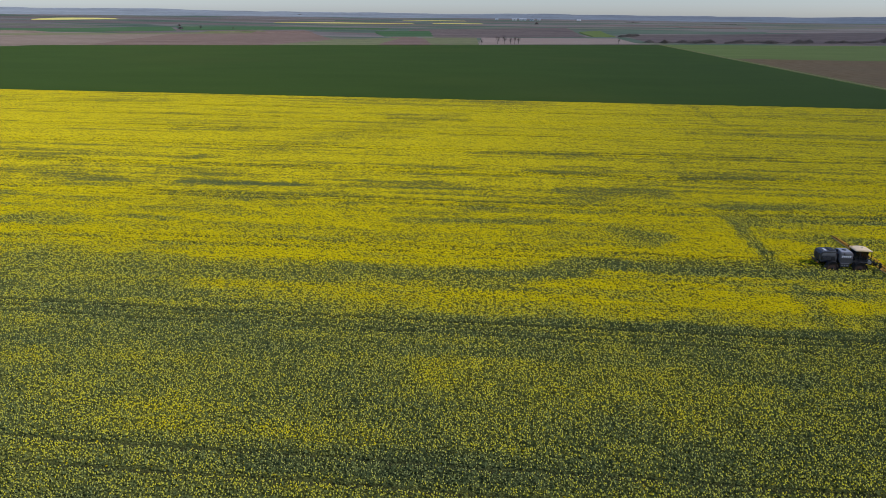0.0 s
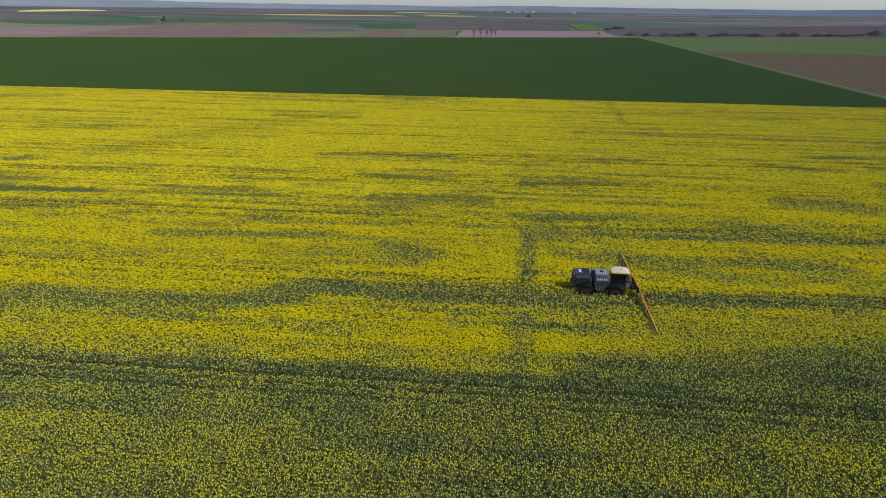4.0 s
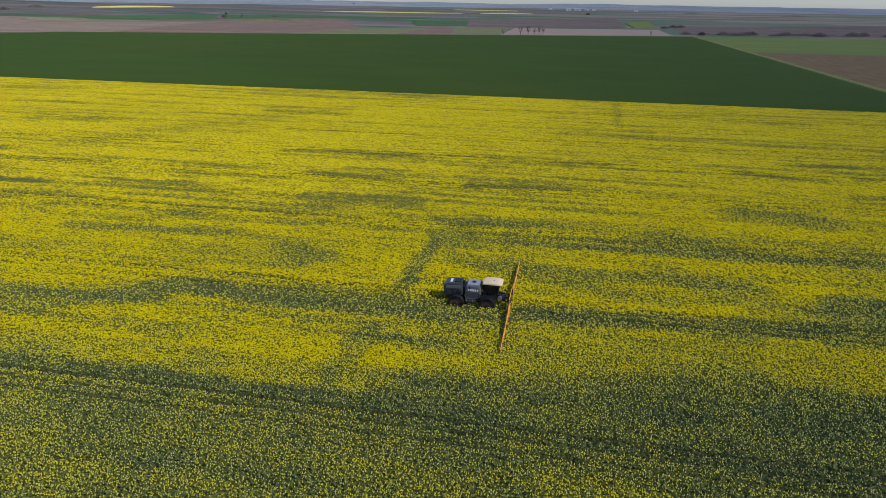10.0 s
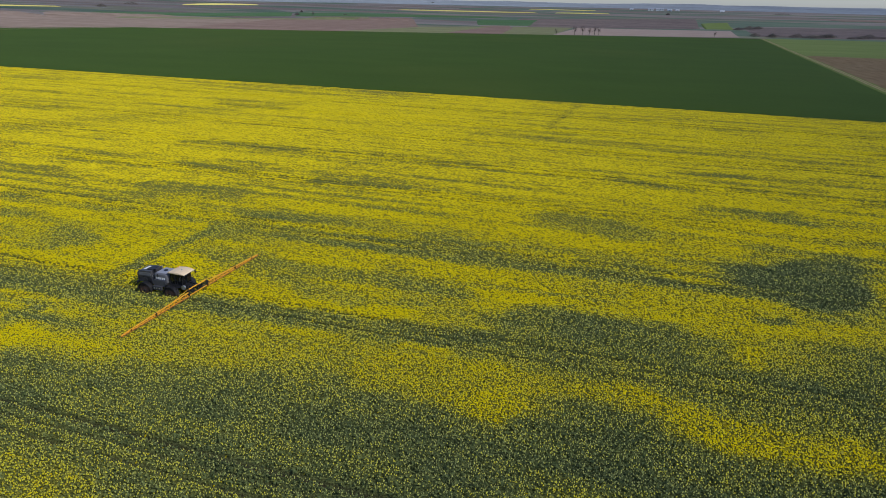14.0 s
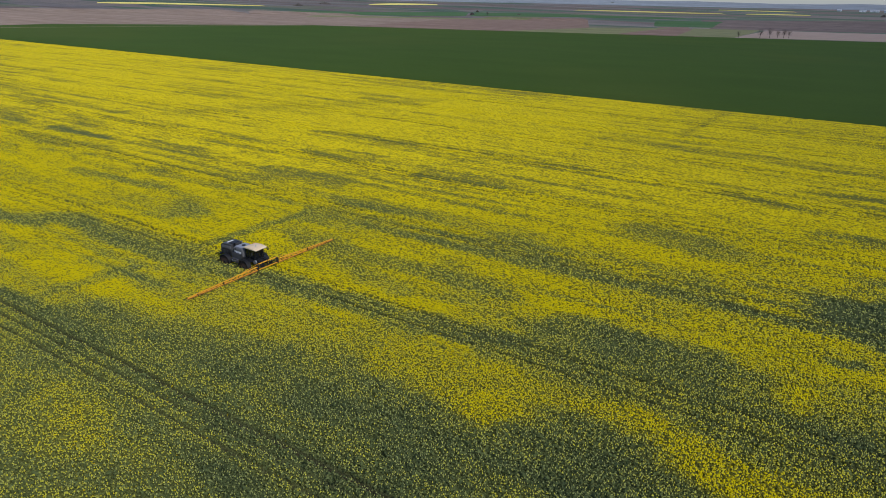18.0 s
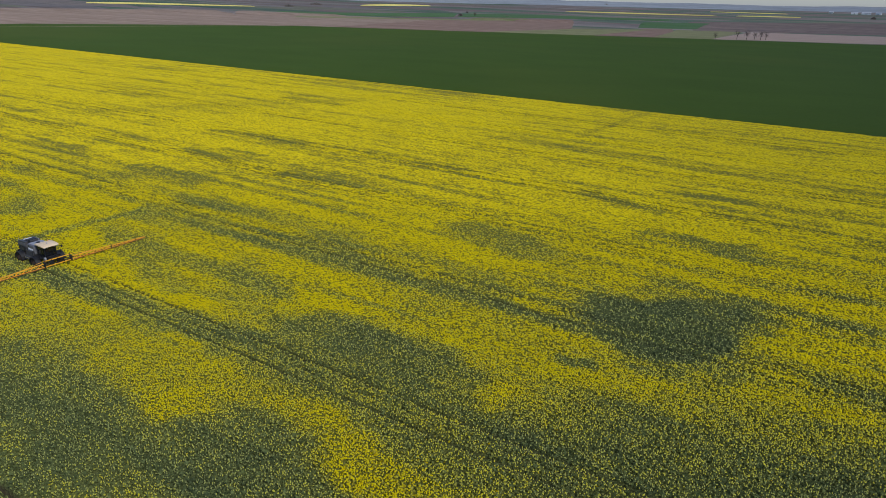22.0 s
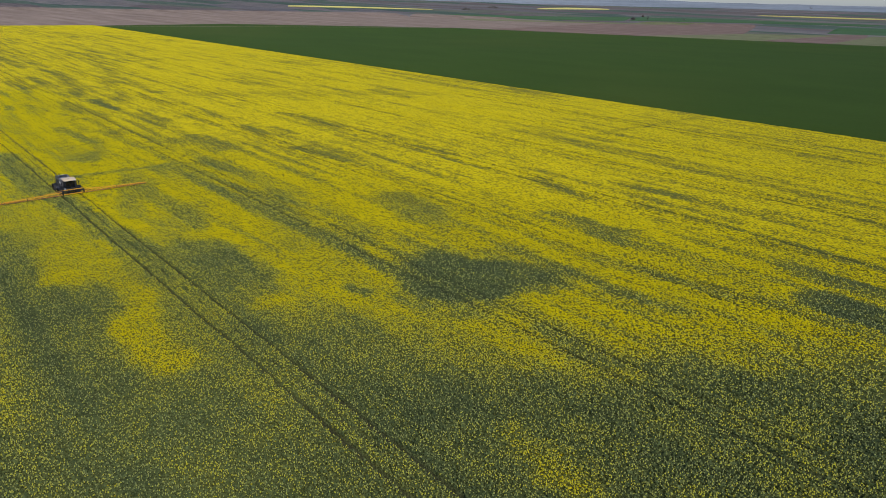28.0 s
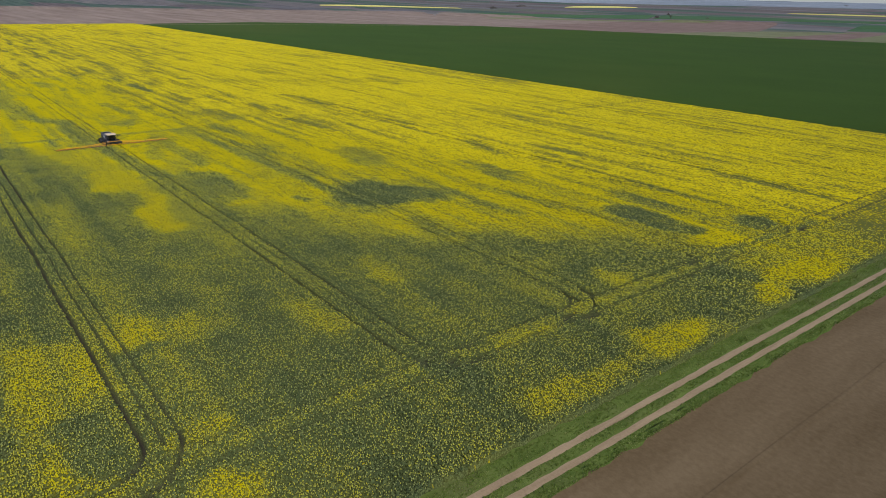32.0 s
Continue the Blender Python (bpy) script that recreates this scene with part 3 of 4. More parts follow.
    band(120, 122, 143, 123.5, 3.2, 0.76)
    blob(150, 127, 7, 2.6, 0.7, 25)
    blob(170, 131, 5, 2, 0.5, 30)
    blob(94, 107.5, 5, 2.8, 0.68)
    band(112, 79.5, 140, 79, 1.6, 0.34)
    blob(182, 67.5, 12, 5.2, 0.62)
    blob(177, 80, 7.5, 4.6, 0.56, 25, 0.6)
    blob(199, 64, 6, 6, 0.6)
    blob(194.5, 68.5, 5, 2.4, 0.22, 15)
    blob(198, 77, 2.6, 2, 0.5)
    blob(207, 76, 3.5, 4, 0.65)
    band(178.5, 95.5, 187.5, 99.2, 2.2, 0.47)
    blob(176.5, 113.5, 5, 2, 0.52)
    band(203.7, 112, 203.6, 121, 1.3, 0.58)
    blob(215, 130, 3.2, 8, 0.72)
    blob(216, 114, 2.4, 9, 0.52)
    blob(217, 167, 2.8, 15, 0.8)
    blob(199.5, 170, 4.5, 5.5, 0.95, 0, 0.25)
    blob(200, 141, 4.2, 3, 0.56)
    blob(199, 186, 5, 4, 0.22)
    # green and bare patches in the yellow
    blob(140.2, 135.6, 11.2, 10.8, 0.1, -15, 0.25)
    blob(147, 145, 5.5, 5.4, 0.2, 0, 0.45)
    blob(150, 130, 3, 3, 0.42, 0, 0.5)
    blob(185.5, 170.8, 9, 4.6, 0.12, -6, 0.35)
    blob(112, 109.3, 13.5, 6.2, 0.24, 8, 0.4)
    blob(133.5, 120.5, 2.6, 1.6, 0.3)
    blob(109, 154, 9, 5, 0.66, 0, 0.6)
    blob(114, 152, 4, 3, 0.5, 0, 0.6)
    blob(134, 172, 6, 2.5, 0.6, 12, 0.6)
    blob(144, 175, 4, 2.5, 0.5, 0, 0.6)
    blob(19, 139, 9, 5, 0.62, 20, 0.6)
    blob(29, 146, 9, 3.5, 0.5, 15, 0.6)
    blob(26, 115, 8, 4.5, 0.38, 0, 0.5)
    blob(12, 113, 12, 3, 0.6, 0, 0.6)
    blob(16, 188, 16, 4, 0.72, 0, 0.6)
    blob(-57, 132, 16, 4, 0.6, 0, 0.6)
    blob(-82, 172, 8, 3, 0.58, 25, 0.6)
    blob(-39, 261, 16, 5, 0.75, 0, 0.6)
    blob(-68, 115, 8, 1.6, 0.45)
    blob(-40, 110, 30, 3, 0.68)
    blob(-86, 111, 11, 3, 0.5, 0, 0.6)
    blob(88, 116, 9, 3, 0.62, -25, 0.6)
    band(-73, 142.5, -45, 142.8, 1.9, 0.2, 0.95)
    band(-45, 142.8, -5, 144.7, 1.1, 0.55)
    # the thin strip south of the sprayer's tramline, and the cross strip
    band(-75, 91, -25, 90, 3.4, 0.36)
    band(-25, 90, 0, 91, 3.4, 0.34)
    band(0, 91, 14, 97, 2.8, 0.36)
    band(14, 98, 60, 99.5, 3.2, 0.27)
    band(60, 100.3, 90, 101.8, 2.8, 0.25, 0.6)
    band(90, 102.3, 150, 103, 3.1, 0.25, 0.5)
    band(44.6, 103, 45.4, 127, 1.2, 0.38)
    band(43.2, 78, 43.6, 92, 1.3, 0.42)
    band(50, 117, 80, 108, 2.0, 0.56)
    band(45, 126.6, 80, 128.2, 1.5, 0.34)
    band(80, 128.2, 131, 130.0, 1.8, 0.27)
    band(55, 115.7, 92, 116, 2.4, 0.44)
    band(14, 146, 37, 144.8, 2.0, 0.44)
    blob(108, 152.5, 11, 5, 0.46, -20, 0.5)
    blob(140, 171, 11, 3, 0.46, -6, 0.5)
    band(46, 162, 67, 165, 1.4, 0.5)
    band(-9, 188, 26, 190, 1.8, 0.55)
    band(15, 172, 28, 172.4, 1.6, 0.55)
    band(126, 203, 140, 204.5, 1.7, 0.55)
    band(155, 160, 169, 162, 1.5, 0.45)
    band(109, 190, 126, 186.5, 2.0, 0.55)
    band(-42, 252, -14, 252, 3.0, 0.6)
    band(156, 149.8, 168, 151.8, 1.8, 0.42)
    band(159, 132.7, 170, 132, 1.4, 0.35)
    blob(123.6, 107.5, 2.0, 1.3, 0.3)
    band(180, 74.5, 180.2, 79, 0.9, 0.05)
    blob(176, 61, 1.6, 1.2, 0.03)
    band(-70, 178, -20, 262, 8, 0.8, 0.9)
    band(15, 76.8, 60, 76.6, 1.0, 0.25)
    band(203.0, 106, 205.2, 196, 0.8, 0.38)
    band(201.5, 60, 202.8, 100, 0.8, 0.34)
    band(83.5, 250, 86, 312, 1.4, 0.7)
    # the outermost drill rows stand thin
    to(sstep(x - edge_lean(y), 218.1, 219.0), 0.2)
    r = rut_mask(x, y)
    b = b * (1 - 0.9 * r)
    return np.clip(b, 0.02, 1.0), r


def stand_height(x, y, b, r):
    return 0.8 + 0.1 * b + 0.16 * (vnoise(x / 1.7, y / 1.7, 41) - 0.5) + 0.1 * (vnoise(x / 0.8, y / 0.8, 42) - 0.5) - 0.55 * r


def cover_share(x, y):
    """The share of single plants that are built, plan square by plan square: all close to the flight line, fewer farther off."""
    off = y - 0.36 * np.clip(x, 0, 200)
    return np.clip(1.0 - 0.5 * sstep(off, 62, 95) - 0.5 * sstep(off, 95, 150), 0, 1) * sstep(x + 0.88 * y, -50, 12) * sstep(y, 26, 42)


WEST, EAST, SOUTH, NORTH = -714.0, 219.3, -80.0, 317.6
fine = np.array([-0.42, -0.28, -0.16, -0.05, 0.05, 0.16, 0.28, 0.42])
xs = np.concatenate([[WEST, WEST + 0.3], np.arange(WEST + 4, -120, 4.0), np.arange(-120, 196, 1.1), np.arange(196, 211, 0.3), np.arange(211, EAST - 0.5, 0.8), [EAST - 0.25, EAST]])
rows_of = [c + s + fine for c in TRAMS for s in (-GAUGE, 0.0, GAUGE)]
plain = np.concatenate([np.arange(34, 205, 0.6), np.arange(205, NORTH - 0.5, 1.3)])
plain = np.array([v for v in plain if min(abs(v - c - s) for c in TRAMS for s in (-GAUGE, 0.0, GAUGE)) > 0.5])
ys = np.sort(np.concatenate([[SOUTH, SOUTH + 0.3], np.arange(SOUTH + 5, 34, 5.0), plain, *rows_of, [NORTH - 0.3, NORTH]]))
cx, cy = [a.ravel() for a in np.meshgrid(xs, ys)]
rim = (cx <= WEST) | (cx >= EAST) | (cy <= SOUTH) | (cy >= NORTH)
fray = np.where(cx > EAST - 0.6, 0.5 * (vnoise(cy / 1.3, cy * 0, 43) - 0.5), 0)
cx = cx + edge_lean(cy) * sstep(cx, 206, EAST) + fray
cb, cr = bloom_at(cx, cy)
cz = stand_height(cx, cy, cb, cr)
cz = cz - 0.16 * cover_share(cx, cy)
cz[rim] = -0.05
me = big_mesh("rape_crop", np.stack([cx, cy, cz], 1), grid_faces(len(xs), len(ys)), True)
share = cover_share(cx, cy)
at = me.attributes.new("bloom", "FLOAT", "POINT")
at.data.foreach_set("value", (cb * (1 - 0.35 * share)).astype(np.float32))
at = me.attributes.new("rut", "FLOAT", "POINT")
at.data.foreach_set("value", cr.astype(np.float32))
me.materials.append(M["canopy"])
tagged(new("rape_crop", me), "flowering rape field, yellow with green late patches and dark wheel ruts", "crop", kind="stuff")


def tufts(name, px, py, pz, wide, tall, material, label, category, seed, tone=None):
    """One small rounded clump for each place: uneven base, leaning blunt tip."""
    n = len(px)
    rs = np.random.RandomState(seed)
    a = rs.rand(n, 1) * 6.283 + np.arange(3) * 2.0944 + 0.6 * (rs.rand(n, 3) - 0.5)
    rad = wide[:, None] * (0.85 + 0.7 * rs.rand(n, 3))
    v = np.empty((n, 4, 3), np.float32)
    v[:, :3, 0], v[:, :3, 1] = px[:, None] + rad * np.cos(a), py[:, None] + rad * np.sin(a)
    v[:, :3, 2] = pz[:, None] - 0.03 + tall[:, None] * 0.5 * (rs.rand(n, 3) - 0.35)
    v[:, 3, 0], v[:, 3, 1] = px + wide * (rs.rand(n) - 0.5), py + wide * (rs.rand(n) - 0.5)
    v[:, 3, 2] = pz + tall
    base = np.arange(n)[:, None, None] * 4
    tri = np.array([[0, 1, 3], [1, 2, 3], [2, 0, 3]])[None]
    me = big_mesh(name, v.reshape(-1, 3), (base + tri).reshape(-1, 3))
    me.materials.append(M[material])
    if tone is not None:
        me.attributes.new("tone", "FLOAT", "POINT").data.foreach_set("value", np.repeat(tone, 4).astype(np.float32))
    return tagged(new(name, me), label, category, kind="stuff")


def blades(name, px, py, pz, wide, tall, material, label, category, seed, tone=None):
    """One small clump for each place: three leaf- or petal-like blades that lie at random about its middle."""
    n = len(px)
    rs = np.random.RandomState(seed)
    mid = np.stack([px, py, pz + 0.45 * tall], 1)[:, None] + (rs.rand(n, 3, 3) - 0.5) * np.stack([wide, wide, 0.8 * tall], 1)[:, None] * 1.1
    nrm = rs.randn(n, 3, 3) * (0.8, 0.8, 0.6) + (0, 0, 0.45)
    nrm /= np.linalg.norm(nrm, axis=2, keepdims=True)
    e1 = np.cross(nrm, rs.randn(n, 3, 3))
    e1 /= np.linalg.norm(e1, axis=2, keepdims=True)
    e2 = np.cross(nrm, e1)
    size = (0.5 * wide + 0.36 * tall)[:, None, None] * (0.75 + 0.6 * rs.rand(n, 3, 1))
    v = np.empty((n, 3, 3, 3), np.float32)
    for k in range(3):
        turn = rs.rand(n, 3, 1) * 0.9 + k * 2.0944
        v[:, :, k] = mid + size * (0.8 + 0.5 * rs.rand(n, 3, 1)) * (e1 * np.cos(turn) + e2 * np.sin(turn))
    me = big_mesh(name, v.reshape(-1, 3), np.arange(9 * n).reshape(-1, 3))
    me.materials.append(M[material])
    if tone is not None:
        me.attributes.new("tone", "FLOAT", "POINT").data.foreach_set("value", np.repeat(tone, 9).astype(np.float32))
    return tagged(new(name, me), label, category, kind="stuff")


def plant_at(x, y, cell, seed):
    """High at the middle of each plant, low in the gaps between plants that stand about one cell apart."""
    table = np.random.RandomState(seed).rand(3, 256, 256).astype(np.float32)
    gx, gy = np.floor(x / cell).astype(int), np.floor(y / cell).astype(int)
    fx, fy = x / cell - gx, y / cell - gy
    best, own = np.full(len(x), 9.0), np.zeros(len(x))
    for i in (-1, 0, 1):
        for j in (-1, 0, 1):
            jx, jy, luck = table[:, (gx + i) % 256, (gy + j) % 256]
            d = (fx - i - 0.12 - 0.76 * jx) ** 2 + (fy - j - 0.12 - 0.76 * jy) ** 2
            own = np.where(d < best, luck, own)
            best = np.minimum(d, best)
    return 0.53 + 1.05 * (0.4 - np.sqrt(best)) + 0.24 * (own - 0.5)


rs = np.random.RandomState(5)
STEP = 0.195
tx, ty = [a.ravel() for a in np.meshgrid(np.arange(-115, EAST + 2.1, STEP), np.arange(28, 200, STEP))]
keep = (rs.rand(len(tx)) < cover_share(tx, ty)) & (tx < EAST - 0.1 + edge_lean(ty))
tx, ty = tx[keep] + 0.8 * STEP * (rs.rand(keep.sum()) - 0.5), ty[keep] + 0.8 * STEP * (rs.rand(keep.sum()) - 0.5)
tb, tr = bloom_at(tx, ty)
# single plants and the gaps between them: drilled closer on the near side, in looser tussocks farther in
loose = sstep(ty - 0.36 * np.clip(tx, 0, 200), 55, 90)
plant = plant_at(tx, ty, 0.44, 52) * (1 - loose) + plant_at(tx, ty, 0.62, 54) * loose
tz = stand_height(tx, ty, tb, tr) + 0.12 * (rs.rand(len(tx)) - 0.4) + 0.5 * (plant - 0.5)
keep = (tr < 0.27) & (plant > 0.33 + 0.1 * (rs.rand(len(tx)) - 0.5) - 0.08 * tb)
tx, ty, tb, tz, plant, loose = tx[keep], ty[keep], tb[keep], tz[keep], plant[keep], loose[keep]
fleck = 0.35 * (vnoise(tx / 1.3, ty / 1.3, 51) - 0.5) + 2.2 * (plant - 0.53)
dice = rs.rand(len(tx))
open_p = np.clip(1.22 * tb - 0.18 + fleck * np.clip(4 * tb, 0, 1), 0.012, 0.94)
yes = dice < open_p
n = yes.sum()
tufts("rape_flower_heads", tx[yes], ty[yes], tz[yes] + 0.05, (0.056 + 0.038 * tb[yes]) * (0.8 + 0.4 * rs.rand(n)) * (1 + 0.35 * loose[yes]), 0.08 + 0.1 * rs.rand(n), "petals", "dense heads of small yellow rape flowers", "flowers", 6, 0.88 * tb[yes])
bud = ~yes & (dice < open_p + (1 - open_p) * np.clip(0.36 + 0.24 * tb + 2.4 * (plant - 0.53), 0, 1))
n = bud.sum()
tufts("rape_bud_heads", tx[bud], ty[bud], tz[bud] + 0.04, (0.047 + 0.024 * rs.rand(n) + 0.015 * tb[bud]) * (1 + 0.35 * loose[bud]), 0.08 + 0.1 * rs.rand(n), "buds", "pale yellow-green rape buds about to open", "buds", 8, tb[bud] * 0.9 + 0.12)
no = ~yes & ~bud
n = no.sum()
blades("rape_leaf_tops", tx[no], ty[no], tz[no] - 0.06, 0.11 + 0.06 * rs.rand(n), 0.1 + 0.14 * rs.rand(n), "leaves", "grey-green leafy tops of rape plants not yet in flower", "leaves", 7, 0.85 * tb[no] + 0.05)

# ---- the farm track ----
tys = np.concatenate([np.arange(-300, 70, 10.0), np.arange(70, 240, 0.8), np.arange(240, 1176, 8.0)])
txs = np.concatenate([[218.3, 218.9], np.arange(219.4, 225.4, 0.25), [225.5, 225.8]])
vx, vy = [a.ravel() for a in np.meshgrid(txs, tys)]
lean = edge_lean(vy)
in_rut = np.maximum(np.exp(-(((vx - 221.75) / 0.5) ** 4)), np.exp(-(((vx - 223.85) / 0.5) ** 4)))
vz = 0.1 + 0.1 * (vnoise(vx * 1.4, vy / 1.6, 61) - 0.4) - 0.15 * in_rut
vz[(vx < 218.4) | (vx > 225.7)] = -0.06
wob = 0.5 * (vnoise(vy / 34, vy * 0 + 4, 62) - 0.5)
wob = wob + np.where(vx > 225.0, 0.8 * (vnoise(vy / 2.3, vy * 0 + 14, 65) - 0.5), 0)
me = big_mesh("verge", np.stack([vx + lean + wob, vy, vz], 1), grid_faces(len(txs), len(tys)), True)
me.materials.append(M["grass"])
tagged(new("verge", me), "green grass verge along and between the wheel tracks", "grass", kind="structure")


def track_rut(name, x0, label):
    us = np.linspace(-0.56, 0.56, 9)
    ux, uy = [a.ravel() for a in np.meshgrid(us, tys)]
    edge = 0.22 * (vnoise(uy / 1.9 + x0, uy * 0 + np.sign(ux) * 3 + 8, 63) - 0.5)
    wobble = 0.5 * (vnoise(uy / 34, uy * 0 + 4, 62) - 0.5)
    lean_by = edge_lean(uy)
    uz = 0.035 + 0.03 * (vnoise(ux * 4 + x0, uy / 1.2, 64) - 0.5) - np.where(np.abs(ux) > 0.55, 0.1, 0)
    me = big_mesh(name, np.stack([x0 + ux * (1 + edge) + wobble + lean_by, uy, uz], 1), grid_faces(9, len(tys)), True)
    me.materials.append(M["dirt"])
    tagged(new(name, me), label, "track", kind="structure")


track_rut("track_west", 221.75, "pale dry earth wheel track worn into the grass")
track_rut("track_east", 223.85, "pale dry earth wheel track beside the bare field")

def soil_line(name, x0, label):
    """A single wheel mark pressed into the harrowed soil, with crumbs thrown up on both sides."""
    us = np.array([-0.26, -0.17, -0.09, 0.0, 0.09, 0.17, 0.26])
    lift = np.array([0.05, 0.066, 0.074, 0.07, 0.074, 0.066, 0.05])
    sy = np.arange(-60, 318, 0.8)
    ux, uy = [a.ravel() for a in np.meshgrid(us, sy)]
    uz = np.tile(lift, len(sy)) + 0.02 * (vnoise(ux * 5 + x0, uy / 0.9, 66) - 0.5)
    me = big_mesh(name, np.stack([x0 + 0.022 * (uy - 115) + ux + 0.4 * (vnoise(uy / 20, uy * 0 + x0, 67) - 0.5), uy, uz], 1), grid_faces(7, len(sy)), True)
    me.materials.append(M["soil"])
    tagged(new(name, me), label, "wheel mark", kind="structure")


soil_line("wheel_mark", 234.0, "faint dark wheel mark along the bare brown field")

rs = np.random.RandomState(9)
n = 45000
bx, by = 219.3 + 6.5 * rs.rand(n), 78 + 125 * rs.rand(n) ** 1.2
keep = (np.abs(bx - 221.75) > 0.54) & (np.abs(bx - 223.85) > 0.54)
bx, by = bx[keep], by[keep]
bx = bx + edge_lean(by) + 0.5 * (vnoise(by / 34, by * 0 + 4, 62) - 0.5)
n = len(bx)
blades("verge_grass_tufts", bx, by, np.full(n, 0.08), (0.03 + 0.045 * rs.rand(n)) * (1 + 0.4 * (bx - edge_lean(by) > 224.9)), 0.04 + 0.13 * rs.rand(n) ** 2, "blades", "uneven tufts of green grass with some dry blades", "grass", 10)


# ---- the sprayer ----
def wheel(parent, x, y):
    s = 1 if y > 0 else -1
    t = B()
    r_out, r_in, w = 0.98, 0.6, 0.23
    outline = [(r_in, -w * 0.8), (r_in + 0.1, -w), (r_out - 0.1, -w), (r_out, -w * 0.7), (r_out, w * 0.7), (r_out - 0.1, w), (r_in + 0.1, w), (r_in, w * 0.8)]
    n = 28
    loops = []
    for i in range(n):
        a = 2 * math.pi * i / n
        loops.append([t.verts.new((x + r * math.cos(a), y + o, 0.98 + r * math.sin(a))) for r, o in outline])
    for i in range(n):
        for k in range(len(outline)):
            k2 = (k + 1) % len(outline)
            t.faces.new((loops[i][k], loops[i][k2], loops[(i + 1) % n][k2], loops[(i + 1) % n][k]))
    for i in range(n):  # lugs
        a = 2 * math.pi * (i + 0.5) / n
        side = 1 if i % 2 else -1
        m = Matrix.Translation((x, y + side * w * 0.45, 0.98)) @ Matrix.Rotation(-a, 4, "Y") @ Matrix.Translation((r_out + 0.015, 0, 0)) @ Matrix.Rotation(side * 0.6, 4, "X") @ Matrix.Diagonal((0.06, w * 1.0, 0.06, 1))
        bmesh.ops.create_cube(t, size=1.0, matrix=m)
    tyre = part("tyre", t, "rubber", parent, "muddy ribbed black tyre")
    rb = B()
    rod(rb, (x, y - 0.15, 0.98), (x, y + 0.15, 0.98), 0.6, 20)
    rod(rb, (x, y + s * 0.14, 0.98), (x, y + s * 0.2, 0.98), 0.5, 20, 0.34)
    part("rim", rb, "rim", tyre, "rim coated in brown mud")
    hb = B()
    rod(hb, (x, y + s * 0.15, 0.98), (x, y + s * 0.3, 0.98), 0.2, 12, 0.15)
    for i in range(8):
        a = i * math.pi / 4
        rod(hb, (x + 0.27 * math.cos(a), y + s * 0.16, 0.98 + 0.27 * math.sin(a)), (x + 0.27 * math.cos(a), y + s * 0.24, 0.98 + 0.27 * math.sin(a)), 0.025, 6)
    part("hub", hb, "black", tyre)


def fender(parent, x, y):
    b = B()
    n = 9
    for w0, w1 in ((-0.34, 0.34),):
        inner, outer = [], []
        for i in range(n):
            a = radians(2 + 176 * i / (n - 1))
            for lst, r in ((inner, 1.07), (outer, 1.12)):
                lst.append([b.verts.new((x + r * math.cos(a), y + w, 0.98 + r * math.sin(a))) for w in (w0, w1)])
        for i in range(n - 1):
            b.faces.new((outer[i][0], outer[i][1], outer[i + 1][1], outer[i + 1][0]))
            b.faces.new((inner[i][1], inner[i][0], inner[i + 1][0], inner[i + 1][1]))
            for k in (0, 1):
                b.faces.new((outer[i][k], outer[i + 1][k], inner[i + 1][k], inner[i][k]))
        for i in (0, n - 1):
            b.faces.new((outer[i][0], outer[i][1], inner[i][1], inner[i][0]))
    bmesh.ops.recalc_face_normals(b, faces=b.faces)
    part("fender", b, "black", parent, "black curved mudguard")


def truss(parent, y0, y1, z_bot, z_top0, z_top1, depth, x, bays, name):
    """One folding section of the boom: two lower tubes, an upper tube, zigzag braces on both sides, the spray pipe with its nozzles."""
    sec = part(name, beam(B(), (x - depth, y0, z_bot), (x - depth, y1, z_bot), 0.1, 0.1), "yellow", parent, "yellow steel lattice boom section")
    part("lower_tube", beam(B(), (x + depth, y0, z_bot), (x + depth, y1, z_bot), 0.08, 0.08), "rust", sec, "red-brown lower tube")
    part("upper_tube", beam(B(), (x, y0, z_top0), (x, y1, z_top1), 0.11, 0.11), "yellow", sec)
    for i in range(bays):
        u0, u1 = i / bays, (i + 1) / bays
        um = (u0 + u1) / 2
        ya, yb, ym = y0 + (y1 - y0) * u0, y0 + (y1 - y0) * u1, y0 + (y1 - y0) * um
        zm = z_top0 + (z_top1 - z_top0) * um
        for s in (-1, 1):
            part("brace", beam(B(), (x + s * depth, ya, z_bot), (x, ym, zm), 0.062, 0.062), "yellow", sec)
            part("brace", beam(B(), (x, ym, zm), (x + s * depth, yb, z_bot), 0.062, 0.062), "yellow", sec)
        part("cross_tie", beam(B(), (x - depth, ya, z_bot), (x + depth, ya, z_bot), 0.08, 0.08), "yellow", sec)
    part("spray_pipe", rod(B(), (x - depth - 0.05, y0, z_bot - 0.12), (x - depth - 0.05, y1, z_bot - 0.12), 0.04, 6), "tanktop", sec, "pale grey spray pipe")
    count = int(abs(y1 - y0) / 0.5)
    for i in range(count):
        yn = y0 + (y1 - y0) * (i + 0.5) / count
        nb = B()
        rod(nb, (x - depth - 0.05, yn, z_bot - 0.12), (x - depth - 0.05, yn, z_bot - 0.28), 0.03, 6, 0.02)
        part("nozzle", nb, "black", sec)
    for u in (0.3, 0.72):
        yh = y0 + (y1 - y0) * u
        part("hose", rod(B(), (x - depth, yh - 0.9, z_bot + 0.1), (x - depth, yh + 0.9, z_bot + 0.06), 0.05, 6), "black", sec, "black rubber feed hose")


